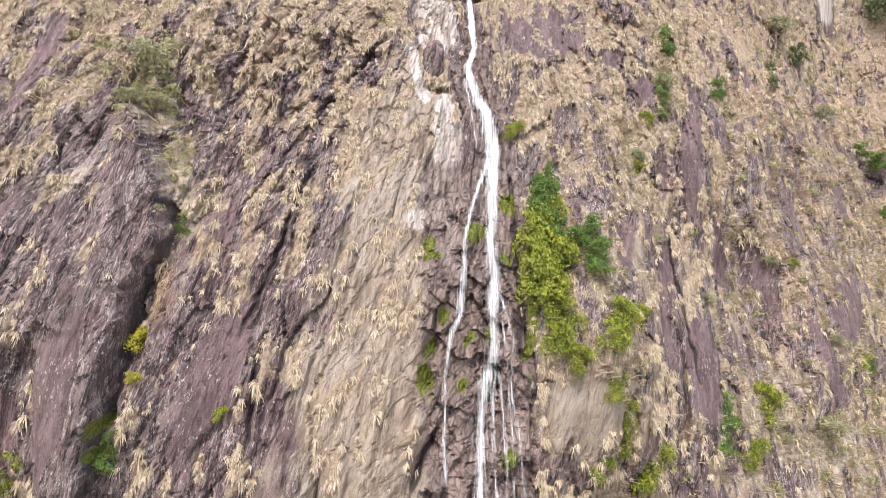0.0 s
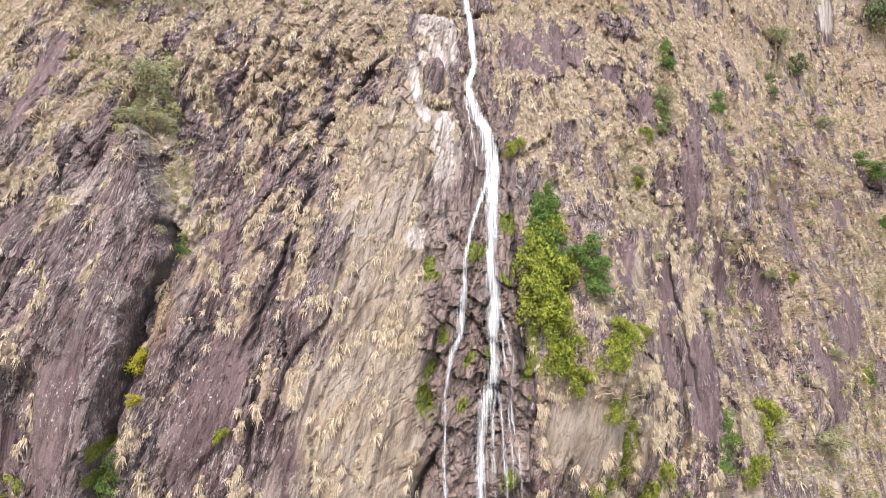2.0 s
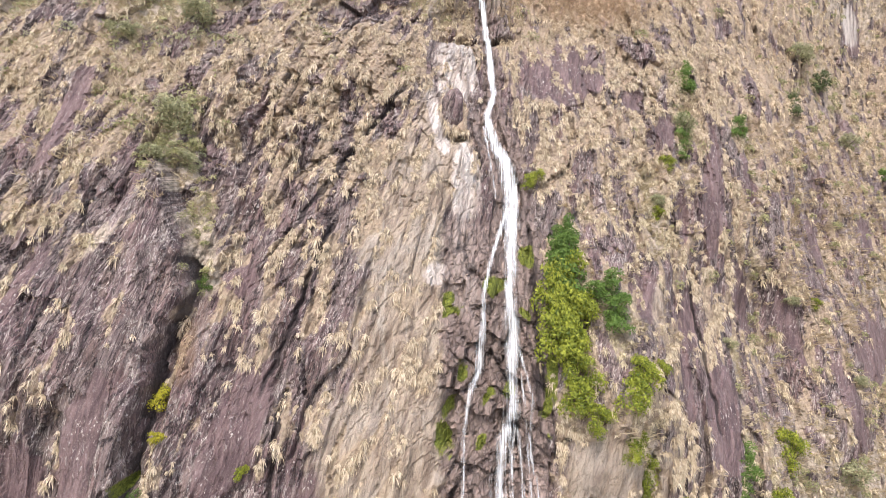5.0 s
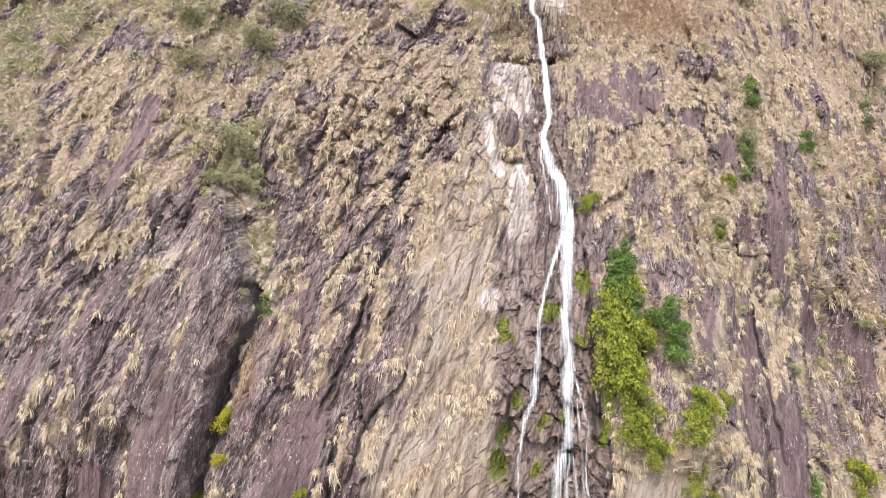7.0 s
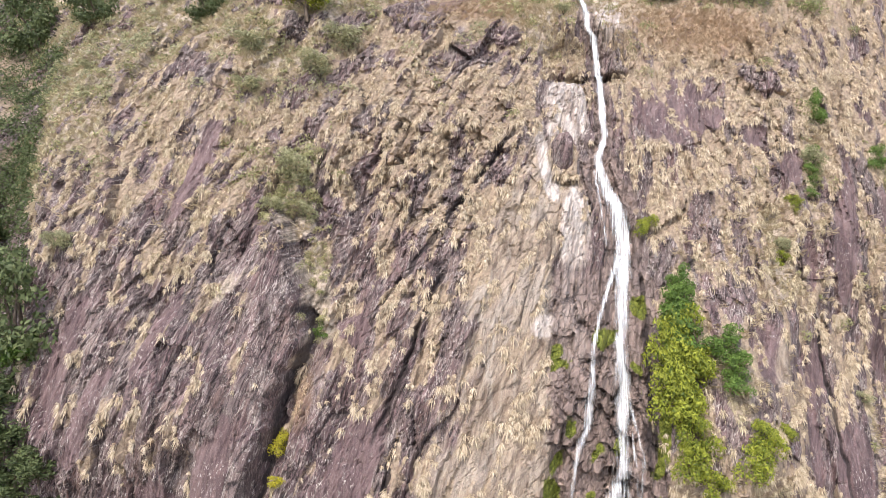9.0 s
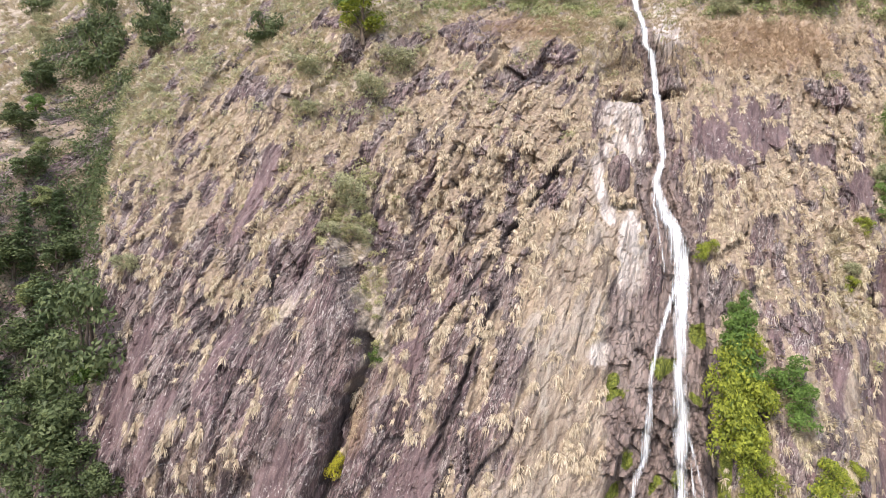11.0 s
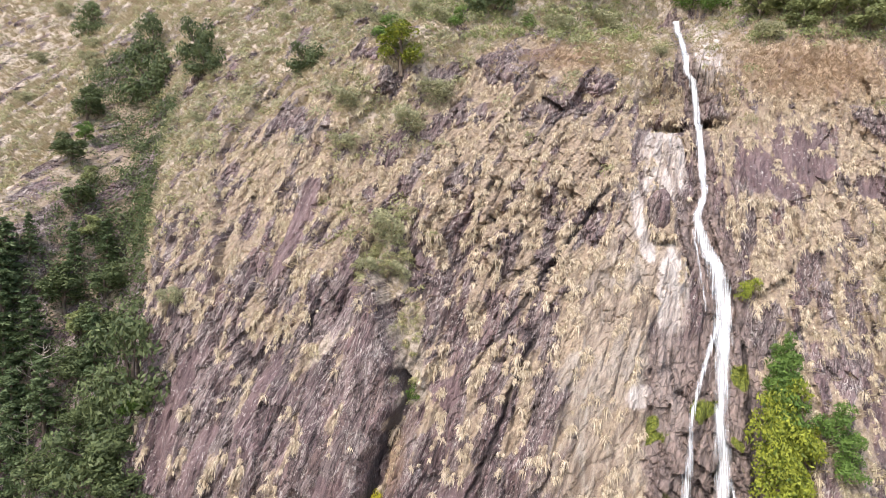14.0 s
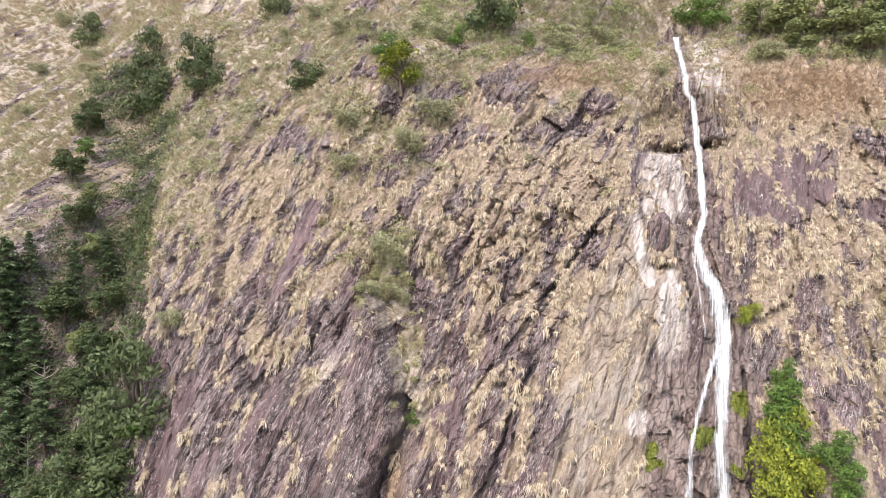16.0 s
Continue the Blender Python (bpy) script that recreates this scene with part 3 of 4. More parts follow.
    return y, dict(straw=straw, pale=pale, white=white, wet=np.clip(wet, 0, 1), moss=moss, soil=soil, fault_and_shade=np.clip(fault_and_shade + 0.5 * crack + 0.15 * knob * smooth(0.09, 0, j1), 0, 1),
                   olive=olive, red=red, wood=wood, bare=outcrop, slab=slab * (1 - pale))


def steps(*spans):
    """Grid lines: (start, end, spacing) one after another."""
    out = [np.arange(a, b, s) for a, b, s in spans]
    return np.concatenate(out + [[spans[-1][1]]])


def terrain():
    xs = steps((-2000, -280, 86.0), (-280, -165, 3.0), (-165, -110, 1.0), (-110, -60, 0.45), (-60, 34, 0.195), (34, 66, 0.3), (66, 100, 0.7), (100, 220, 3.0), (220, 2000, 89.0))
    zs = steps((-60, -26, 1.5), (-26, 34, 0.185), (34, 56, 0.3), (56, 76, 0.8), (76, 140, 1.5))
    x, z = np.meshgrid(xs, zs)
    x = x + 0.22 * smooth(10, -8, x) * smooth(-70, -20, x) * np.clip(z, -40, 56)      # the grid leans with the beds
    y, fields = face(x, z)
    # the foot of the slope runs out into the valley, the top into a high moor
    low, high = [(12, 8), (45, 16), (110, 22), (300, 22), (900, 22), (2500, 22)], [(60, 12), (300, 20), (1500, 30)]
    x = np.concatenate([x[:1]] * len(low) + [x] + [x[-1:]] * len(high))
    y = np.concatenate([y[:1] - out for out, _ in reversed(low)] + [y] + [y[-1:] + out for out, _ in high])
    z = np.concatenate([z[:1] - drop for _, drop in reversed(low)] + [z] + [z[-1:] + up for _, up in high])
    meadow = dict(soil=1.0, olive=0.8, straw=0.3)
    fields = {k: np.concatenate([np.full_like(v[:1], meadow.get(k, 0.0))] * len(low) + [v] + [np.full_like(v[:1], meadow.get(k, 0.0))] * len(high)) for k, v in fields.items()}
    verts = np.stack([x, y, z], -1).reshape(-1, 3)
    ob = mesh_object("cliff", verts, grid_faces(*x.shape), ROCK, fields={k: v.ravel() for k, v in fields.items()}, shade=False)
    return tagged(ob, "steep purple-brown rock face with leaning beds and ledges of dead grass", "cliff", kind="structure")


cliff = terrain()
# ---- the waterfall ----
def stream(name, points, widths, parent, seed, lift=0.35, veil=0.0):
    """A sheet of falling water with ripples and a real thickness, over a line of (x, z)."""
    pts = np.array(points, float)
    run = np.r_[0, np.cumsum(np.hypot(*np.diff(pts, axis=0).T))]
    s = np.arange(0, run[-1], 0.25)
    px, pz = np.interp(s, run, pts[:, 0]), np.interp(s, run, pts[:, 1])
    k = np.ones(5) / 5
    px[2:-2], pz[2:-2] = np.convolve(px, k, "valid"), np.convolve(pz, k, "valid")
    w = np.interp(s / run[-1], np.linspace(0, 1, len(widths)), widths)
    w = w * (1 + 0.25 * perlin(s / 1.3, 0 * s + seed))
    cols = 13
    c = np.linspace(-0.5, 0.5, cols)
    X = px[:, None] + w[:, None] * c + 0.08 * perlin(s[:, None] / 0.8, c[None, :] * 4 + seed, 5)
    Z = np.repeat(pz[:, None], cols, 1)
    Y = face(X, Z)[0]
    middle = np.pad(np.median(Y, axis=1), 3, mode="edge")
    clear = np.min(np.stack([middle[k:k + len(s)] for k in range(7)]), axis=0)       # the water leaps clear of small steps
    Y = np.minimum(Y, clear[:, None] + 0.1) - lift - 0.18 * perlin(X * 3, Z / 2.5, seed) - 0.25 * (0.25 - c ** 2)
    back = Y + 0.12
    front = np.stack([X, Y, Z], -1).reshape(-1, 3)
    rear = np.stack([X, back, Z], -1).reshape(-1, 3)
    f = grid_faces(len(s), cols)
    n = len(front)
    uv = np.stack([X + 0 * Z, np.repeat(s[:, None], cols, 1)], -1).reshape(-1, 2)
    thin = np.interp(pz, [-24, -12, 0, 8, 16], [0.04, 0.06, 0.1, 0.2, 0.3])
    foam = np.repeat((0.50 * (1 - (2 * np.abs(c)) ** 1.5))[None, :], len(s), 0)
    foam = (foam - 0.22 - veil + thin[:, None]).ravel()
    return mesh_object(name, np.r_[front, rear], np.r_[f, f[:, ::-1] + n], WATER, parent, np.r_[uv, uv], dict(foam=np.r_[foam, foam]))


fall = new("waterfall")
fall.location = (0, 0, 0)
tagged(fall, "tall thin white waterfall running down the wet rock", "waterfall")
stream("main_stream", FALL, [1.2, 0.8, 0.7, 0.9, 0.8, 0.8, 0.9, 0.7, 1.1, 1.9, 2.0, 1.5, 1.2, 1.8, 1.3, 1.6, 1.1, 1.1, 1.1], fall, 1)
stream("veil", FALL[10:], [1.8, 2.2, 2.2, 2.4, 2.2, 2.6, 2.4, 2.6, 2.8], fall, 8, lift=0.25, veil=0.17)
stream("side_stream", SIDE_FALL, [0.8, 0.55, 0.5, 0.9, 1.1, 0.5, 0.45, 0.5, 0.5], fall, 2)
stream("rill", RIGHT_RILL, [0.45, 0.4, 0.45, 0.45, 0.5, 0.5], fall, 3, veil=0.1)
stream("rill", LOW_RILL, [0.7, 0.6, 0.7, 0.7], fall, 4, veil=0.12)
stream("rill", [(4.3, -10), (4.6, -13), (4.2, -17), (4.4, -24)], [0.5, 0.8, 0.6, 0.6], fall, 5, veil=0.12)
stream("rill", [(5.2, -8), (5.6, -12), (5.7, -16), (6.0, -24)], [0.3, 0.4, 0.4, 0.4], fall, 6, veil=0.12)
stream("rill", [(2.3, 15.2), (3.0, 10.5), (3.4, 7.5)], [0.3, 0.4, 0.3], fall, 7, veil=0.25)
# ---- dead grass ----
def tufts(name, label, category, count, box, chance, seed, blades, size, upright=0.0, width=0.055):
    """Many tufts on the face, one mesh. chance(x, z, fields): 0 to 1; size: least and most length.
    upright 0: mops whose leaves spring from one root, arch outwards and hang; 1: standing grass."""
    rng = np.random.default_rng(seed)
    x, z = rng.uniform(box[0], box[1], count), rng.uniform(box[2], box[3], count)
    _, f = face(x, z)
    keep = rng.random(count) < chance(x, z, f)
    x, z = x[keep], z[keep]
    y, f = face(x, z)
    n = len(x)
    big = size[0] + (size[1] - size[0]) * rng.random(n) ** 1.5
    tone = rng.random(n)
    X, Y, Z, L = (np.repeat(v, blades) for v in (x, y, z, big))
    m = n * blades
    turn = rng.uniform(-np.pi, np.pi, m)
    out = np.sqrt(rng.random(m))
    mop = np.stack([np.sin(turn) * out, -0.25 - np.sqrt(1 - out ** 2), 0.3 + np.cos(turn) * out], -1)
    stand = np.stack([0.7 * np.sin(turn) * out, -0.45 * out, 0.8 + 0 * out], -1)
    d = mop * (1 - upright) + stand * upright
    d = d / np.linalg.norm(d, axis=1, keepdims=True)
    L = L * rng.uniform(0.6, 1.0, m)
    spread_out = np.array([0.12 + 0.3 * upright, 0.06, 0.10 + 0.1 * upright])
    base = np.stack([X, Y + 0.02, Z], -1) + rng.normal(0, 1, (m, 3)) * spread_out * L[:, None] + d * (0.28 * (1 - upright) * L)[:, None]
    drop = (0.95 - upright * 0.7) * rng.uniform(0.6, 1.3, m)
    side = np.cross(d, np.stack([0.35 * rng.normal(size=m), 0 * turn - 1, 0.35 * rng.normal(size=m)], -1))
    side = side / (np.linalg.norm(side, axis=1, keepdims=True) + 1e-6)
    rows, roots = [], []
    for s, w in ((0.0, 0.8), (0.45, 1.0)) if upright < 0.5 else ((0.0, 1.0),):
        c = base + d * (L * s)[:, None]
        c[:, 2] -= drop * L * s * s
        half = (width * w * (0.6 + 0.5 * L))[:, None]
        rows += [c - side * half, c + side * half]
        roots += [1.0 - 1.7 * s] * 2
    tip = base + d * L[:, None]
    tip[:, 2] -= drop * L
    verts = np.stack(rows + [tip], 1).reshape(-1, 3)
    k = len(rows) + 1
    q = np.array([[0, 1, 3], [0, 3, 2], [2, 3, 4]] if k == 5 else [[0, 1, 2]])
    faces = (q[None] + k * np.arange(m)[:, None, None]).reshape(-1, 3)
    rep = lambda v: np.repeat(np.repeat(v, blades), k)
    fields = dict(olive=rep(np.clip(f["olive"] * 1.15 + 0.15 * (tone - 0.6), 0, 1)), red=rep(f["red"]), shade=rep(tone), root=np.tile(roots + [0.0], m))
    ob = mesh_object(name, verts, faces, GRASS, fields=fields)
    return tagged(ob, label, category, kind="stuff")


def hang(x, z, f):
    """Mops sit close together in rows and clusters, with bare rock between."""
    cluster = smooth(-0.22, 0.28, fbm(x / 1.5 - 0.35 * z / 1.5, z / 2.1, 3, 101))
    return smooth(0.30, 0.66, f["straw"]) * (0.05 + 0.95 * cluster) * (1 - f["wood"]) * (1 - 0.6 * f["olive"])


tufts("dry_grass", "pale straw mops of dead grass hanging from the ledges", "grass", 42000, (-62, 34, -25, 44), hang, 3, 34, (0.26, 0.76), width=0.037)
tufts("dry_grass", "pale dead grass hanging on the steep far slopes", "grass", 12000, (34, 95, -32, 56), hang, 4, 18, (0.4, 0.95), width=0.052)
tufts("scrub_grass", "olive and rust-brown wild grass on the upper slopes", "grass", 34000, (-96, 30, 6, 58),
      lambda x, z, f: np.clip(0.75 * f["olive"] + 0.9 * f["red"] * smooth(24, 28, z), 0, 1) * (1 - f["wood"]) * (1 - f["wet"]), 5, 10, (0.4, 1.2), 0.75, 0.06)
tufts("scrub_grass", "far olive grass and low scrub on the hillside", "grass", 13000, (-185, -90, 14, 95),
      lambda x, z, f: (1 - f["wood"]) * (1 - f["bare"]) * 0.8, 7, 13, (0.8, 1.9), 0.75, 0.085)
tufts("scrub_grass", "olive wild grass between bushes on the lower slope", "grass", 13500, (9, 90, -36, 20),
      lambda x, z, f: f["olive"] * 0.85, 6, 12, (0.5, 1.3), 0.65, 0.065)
# ---- bushes and trees ----
def part(name, verts, faces, mat, parent, label=""):
    ob = mesh_object(name, verts, faces, mat, parent)
    return tagged(ob, label)


def leaves(rng, lobes, count, size):
    """Leaves on the outside of lobes (x, y, z, radius, flat): bent blades of four corners and a raised midrib."""
    lobes = np.array(lobes, float)
    pick = rng.choice(len(lobes), count, p=lobes[:, 3] ** 2 / (lobes[:, 3] ** 2).sum())
    c = lobes[pick]
    v = rng.normal(size=(count, 3))
    v = v / np.linalg.norm(v, axis=1, keepdims=True)
    v[:, 2] = np.where(rng.random(count) < 0.6, np.abs(v[:, 2]), v[:, 2])
    r = c[:, 3] * (1.02 - 0.5 * rng.random(count) ** 2.2)
    p = c[:, :3] + v * np.stack([r, r, r * c[:, 4]], -1)
    n = v + 0.6 * rng.normal(size=(count, 3)) + np.array([0, -0.25, 0.25])
    n = n / np.linalg.norm(n, axis=1, keepdims=True)
    t = np.cross(n, rng.normal(size=(count, 3)))
    t = t / np.linalg.norm(t, axis=1, keepdims=True)
    b = np.cross(n, t)
    L = (size * rng.uniform(0.6, 1.3, count))[:, None]
    verts = np.stack([p - t * L, p - b * L * 0.42 - n * L * 0.12, p + t * L - n * L * 0.3, p + b * L * 0.42 - n * L * 0.12], 1).reshape(-1, 3)
    i = 4 * np.arange(count)[:, None]
    faces = np.concatenate([i + [0, 1, 2], i + [0, 2, 3]])
    return verts, faces


def limb(points, radii, sides=6):
    """A tapered, bent stem."""
    pts = np.array(points, float)
    verts = []
    for k, p in enumerate(pts):
        ahead = pts[min(k + 1, len(pts) - 1)] - pts[max(k - 1, 0)]
        ahead = ahead / (np.linalg.norm(ahead) + 1e-9)
        u = np.cross(ahead, [0.31, 0.95, 0.05])
        u = u / np.linalg.norm(u)
        w = np.cross(ahead, u)
        for s in range(sides):
            a = 2 * math.pi * s / sides
            verts.append(p + radii[k] * (math.cos(a) * u + math.sin(a) * w))
    faces = [[k * sides + s, k * sides + (s + 1) % sides, (k + 1) * sides + (s + 1) % sides, (k + 1) * sides + s]
             for k in range(len(pts) - 1) for s in range(sides)]
    return np.array(verts), np.array(faces)


def joined(pieces):
    verts, faces, n = [], [], 0
    for v, f in pieces:
        verts.append(v)
        faces.append(f + n)
        n += len(v)
    return np.concatenate(verts), np.concatenate(faces)


def bush(kind, seed, count=2300, size=0.062, tall=1.0):
    """A bush one metre in half width: bent stems and a crown of lobes."""
    rng = np.random.default_rng(seed)
    ob = new("bush")
    lobes, stems = [], []
    for k in range(16):
        a, r = rng.uniform(0, 2 * math.pi), 0.68 * math.sqrt(rng.random())
        h = rng.uniform(-0.05, 1.3) * tall * (1.1 - 0.45 * r)
        lobes.append((r * math.cos(a), r * math.sin(a) - 0.15, h, rng.uniform(0.22, 0.40), rng.uniform(0.85, 1.15)))
        if k < 7:
            stems.append(limb([(0.05 * math.cos(a), 0.2, -0.35), (0.4 * r * math.cos(a), 0.1, 0.4 * h), lobes[-1][:3]], [0.06, 0.04, 0.012], 5))
    part("stem", *joined(stems), BARK, ob)
    part("crown", *leaves(rng, lobes, count, size), LEAF[kind], ob)
    return ob


def broadleaf(kind, seed, count=3000, size=0.09):
    """A tree one metre in half width of its crown, three metres high: trunk, limbs, crown."""
    rng = np.random.default_rng(seed)
    ob = new("tree")
    part("trunk", *limb([(0, 0.1, -0.3), (0.04, 0, 0.6), (-0.05, 0, 1.3), (0.02, 0, 2.2)], [0.10, 0.075, 0.055, 0.02], 8), BARK, ob)
    lobes = []
    for k in range(15):
        a, h = k * 2.4 + rng.uniform(-0.4, 0.4), rng.uniform(0.9, 2.7)
        r = (0.85 - 0.22 * abs(h - 1.7)) * rng.uniform(0.45, 1.0)
        tip = (r * math.cos(a), r * math.sin(a), h)
        lobes.append((*tip, rng.uniform(0.26, 0.46), rng.uniform(0.95, 1.25)))
        if k < 8:
            part("limb", *limb([(0, 0, h * 0.5), (0.5 * tip[0], 0.5 * tip[1], h * 0.8), tip], [0.035, 0.022, 0.008], 5), BARK, ob)
    part("crown", *leaves(rng, lobes, count, size), LEAF[kind], ob)
    return ob


def pine(seed, count=3200):
    """A conifer, half width one metre, five metres high: tiers of drooping sprays."""
    rng = np.random.default_rng(seed)
    ob = new("pine_tree")
    part("trunk", *limb([(0, 0.1, -0.3), (0.03, 0, 1.6), (0, 0, 3.2), (0, 0, 4.8)], [0.10, 0.07, 0.045, 0.012], 8), BARK, ob)
    lobes = []
    for k in range(34):
        h = 0.9 + 3.8 * (k / 34) + rng.uniform(-0.1, 0.1)
        reach = (1.05 - 0.19 * h) * rng.uniform(0.65, 1.1)
        a = k * 2.4 + rng.uniform(-0.3, 0.3)
        for s in (0.45, 0.95):
            lobes.append((s * reach * math.cos(a), s * reach * math.sin(a), h - 0.18 * s * reach, 0.15 + 0.17 * reach * (1.2 - s), 0.8))
    part("crown", *leaves(rng, lobes, count, 0.085), LEAF["pine"], ob)
    return ob


def bare_tree(seed):
    """A leafless pale tree, about four metres high."""
    rng = np.random.default_rng(seed)
    ob = new("bare_tree")
    part("trunk", *limb([(0, 0.1, -0.4), (0.1, 0, 1.2), (0.0, 0, 2.4), (0.15, 0, 4.0)], [0.10, 0.08, 0.05, 0.012], 7), DEADWOOD, ob)
    for k in range(15):
        h, a = 0.9 + 0.19 * k, k * 2.4 + rng.uniform(-0.4, 0.4)
        L = 1.7 - 0.09 * k
        tip = np.array([L * math.cos(a), L * math.sin(a), h + 0.75 * L])
        mid = np.array([0.45 * L * math.cos(a), 0.45 * L * math.sin(a), h + 0.25 * L])
        branch = part("branch", *limb([(0.05, 0, h), mid, tip], [0.04, 0.026, 0.007], 5), DEADWOOD, ob)
        for s in range(3):
            start = mid + (tip - mid) * rng.random()
            part("twig", *limb([start, start + rng.normal(0, 0.2, 3) + [0.2 * math.cos(a), 0.2 * math.sin(a), 0.3]], [0.014, 0.004], 4), DEADWOOD, branch)
    return ob


MODELS = {k: [bush(k, 10 * i + s, 2300 if k != "yellow" else 1500) for s in range(2)] for i, k in enumerate(("bright", "yellow", "green", "dull", "dark"))}
TREES = {"broad": [broadleaf("dark", 71), broadleaf("green", 72), broadleaf("mid", 73), broadleaf("bright", 74, 2200)], "pine": [pine(81), pine(82)], "bare": [bare_tree(91)]}
USED = set()
LABELS = {"bright": "bright yellow-green leafy bush growing on the rock face", "yellow": "yellow-leaved bush rooted in a crack of the rock",
          "green": "fresh green bush on the rock face", "dull": "dull olive bush among dead grass", "dark": "dark green bush on the slope"}


def put(model, x, z, r, label, category, group, tall=1.0, sink=0.25):
    """Stands a plant on the face: r is the half width of its crown."""
    y = float(face(np.array([x]), np.array([z]))[0][0])
    spin = (x * 37.7 + z * 61.3) % 50 - 25 if category == "bush" else (x * 37.7 + z * 61.3) % 360
    m = Matrix.Translation((x, y + sink * r * (0.2 if category == "bush" else 0), z)) @ pose(0, 0, 0, 0, 0, spin) @ Matrix.Diagonal((r, r, r * tall, 1))
    if model.name in USED:
        ob = copy_thing(model, m)
    else:
        ob = model
        ob.matrix_basis = m
        USED.add(model.name)
    return tagged(ob, label, category, group)


# x, z of the foot, half width, height factor
BRIGHT = [(9.3, 0.2, 1.4, 1.1), (10.6, -3.4, 1.7, 1.1), (9.9, -7.6, 1.7, 1.1), (9.0, -2.6, 1.9, 1.1), (10.9, -5.0, 1.9, 1), (9.1, -6.6, 2.0, 1), (9.8, -8.8, 1.6, 1), (10.2, -10.8, 1.5, 0.9), (11.4, -12.2, 1.4, 0.8),
          (8.6, -4.5, 1.5, 1.2), (15.4, -8.6, 1.3, 0.9), (14.8, -10.4, 1.5, 0.9), (17.6, -9.0, 1.1, 0.9), (14.4, -14.8, 0.9, 1.1), (16.0, -18, 1.2, 1.2),
          (16.2, -21, 1.2, 1.2), (13.8, -22, 1.4, 0.8), (19.5, -25, 1.8, 1), (36.4, -22, 1.8, 1.1), (32.8, -25.8, 1.3, 1), (21.1, 5.3, 1.0, 0.8), (7.3, 8.6, 0.9, 0.9), (-33.8, -20.4, 1.5, 1), (56.1, -19.4, 0.9, 0.8), (23.2, 11.0, 1.0, 0.8), (-18.0, -15.7, 0.5, 1.0), (44.0, -5.6, 0.8, 0.8)]
GREEN = [(-24.9, 40.8, 1.8, 0.8), (-17.4, 41, 1.5, 0.8), (-33.5, 39.5, 1.5, 0.8), (9.8, 1.8, 1.3, 1.2), (9.5, -1.0, 1.7, 1.1), (10.0, 3.2, 1.2, 1.4), (9.7, 0.4, 1.7, 1.1), (13.2, -2.0, 1.8, 1), (13.9, -4.0, 1.3, 1), (29.1, -20.8, 1.6, 1.2), (28.4, -22.8, 1.4, 1), (28.4, 22, 1.4, 1.4),
         (35.8, 16.4, 1.2, 1), (3.3, 47.5, 3.0, 0.8), (6.4, 46.4, 2.2, 0.8), (77.7, 12.7, 3.0, 0.5), (83.7, 10.4, 2.9, 0.5), (82.5, 0.8, 1.6, 1), (26.2, 12.9, 1, 1), (-23.0, -0.6, 0.8, 1.0), (-26.0, -18.6, 0.9, 1.4), (28.2, 22.6, 1.3, 1.5), (26.6, 15.6, 1.0, 1.3), (36.1, 17.0, 1.1, 1.0), (60.1, -20.6, 1.0, 0.8)]
DULL = [(-31, 43, 2.2, 0.8), (-36.2, 42, 2.0, 0.8), (-27.5, 41.5, 1.8, 0.8), (-1.2, 36.2, 1.2, 0.7), (44.6, -25, 2.3, 0.8), (48.5, -14.8, 1.3, 0.8), (26.5, 15.4, 1.5, 1.3), (21.2, 7.0, 1.1, 1), (-27, 14, 2.2, 1.0), (-28.3, 11.2, 1.4, 0.8),
        (-25.2, 10.2, 1.3, 1), (-13.6, 41.0, 2.0, 0.8), (-8.2, 42.6, 2.4, 0.8), (-25.7, 30.2, 2.4, 0.8), (-27.4, 26.3, 2.1, 0.8), (54.6, 31, 2.4, 1), (63.5, 17, 1.8, 1), (11.6, 38, 2.2, 0.8),
        (-44.9, 45.6, 2, 0.8), (-34.5, 24.5, 1.8, 0.7), (-35.5, 29.5, 2.0, 0.7), (-49.5, 7.5, 1.7, 0.9), (30, -9, 1.2, 0.7), (40.5, -5, 1.3, 0.7)]
DARK = [(59.6, 26.8, 2.9, 1), (50.8, 22.2, 2.0, 1.2), (-21.9, 42.6, 1.8, 0.9), (90.2, 43, 3.5, 1), (-80.6, 36, 2.2, 1), (-86.4, 46, 2.2, 1), (-69.8, 41, 1.5, 1.2), (-52.0, -1.6, 2.9, 0.95), (-54.5, -10.5, 2.2, 0.8)]
UPPER = [(-60.8, 53, 2.0, 0.8), (-52, 50, 1.8, 0.8), (-56, 46.6, 1.4, 0.8), (-72, 46, 1.6, 0.8), (-66, 38, 1.5, 0.8), (-98, 44, 2.0, 0.8), (-105, 47, 2.2, 0.8), (-112, 52, 2.4, 0.8),
         (-120, 58, 2.6, 0.8), (-132, 64, 2.6, 0.8), (-95, 52, 1.8, 0.8), (-62, 30, 1.3, 0.8), (-46, 36, 1.3, 0.8), (-40, 45, 1.6, 0.8), (-110, 38, 2.0, 0.8), (-125, 50, 2.4, 0.8)]
YELLOW = [(-25.0, -10.4, 1.6, 1.0), (-24.5, -12.2, 1.1, 0.6)]
for kind, rows, group in (("bright", BRIGHT, "bright bushes on the rock"), ("green", GREEN, "green bushes on the rock"), ("dull", DULL, "olive bushes on the slope"),
                          ("dark", DARK + UPPER[::4], "dark bushes on the slope"), ("dull", UPPER[1::4] + UPPER[2::4] + UPPER[3::4], "olive bushes on the slope"), ("yellow", YELLOW, "yellow bushes in the crack")):
    for k, (x, z, r, tall) in enumerate(rows):
        put(MODELS[kind][k % 2], x, z, (0.74 if kind == "dull" else 0.92) * r, LABELS[kind], "bush", group, tall * 1.08)

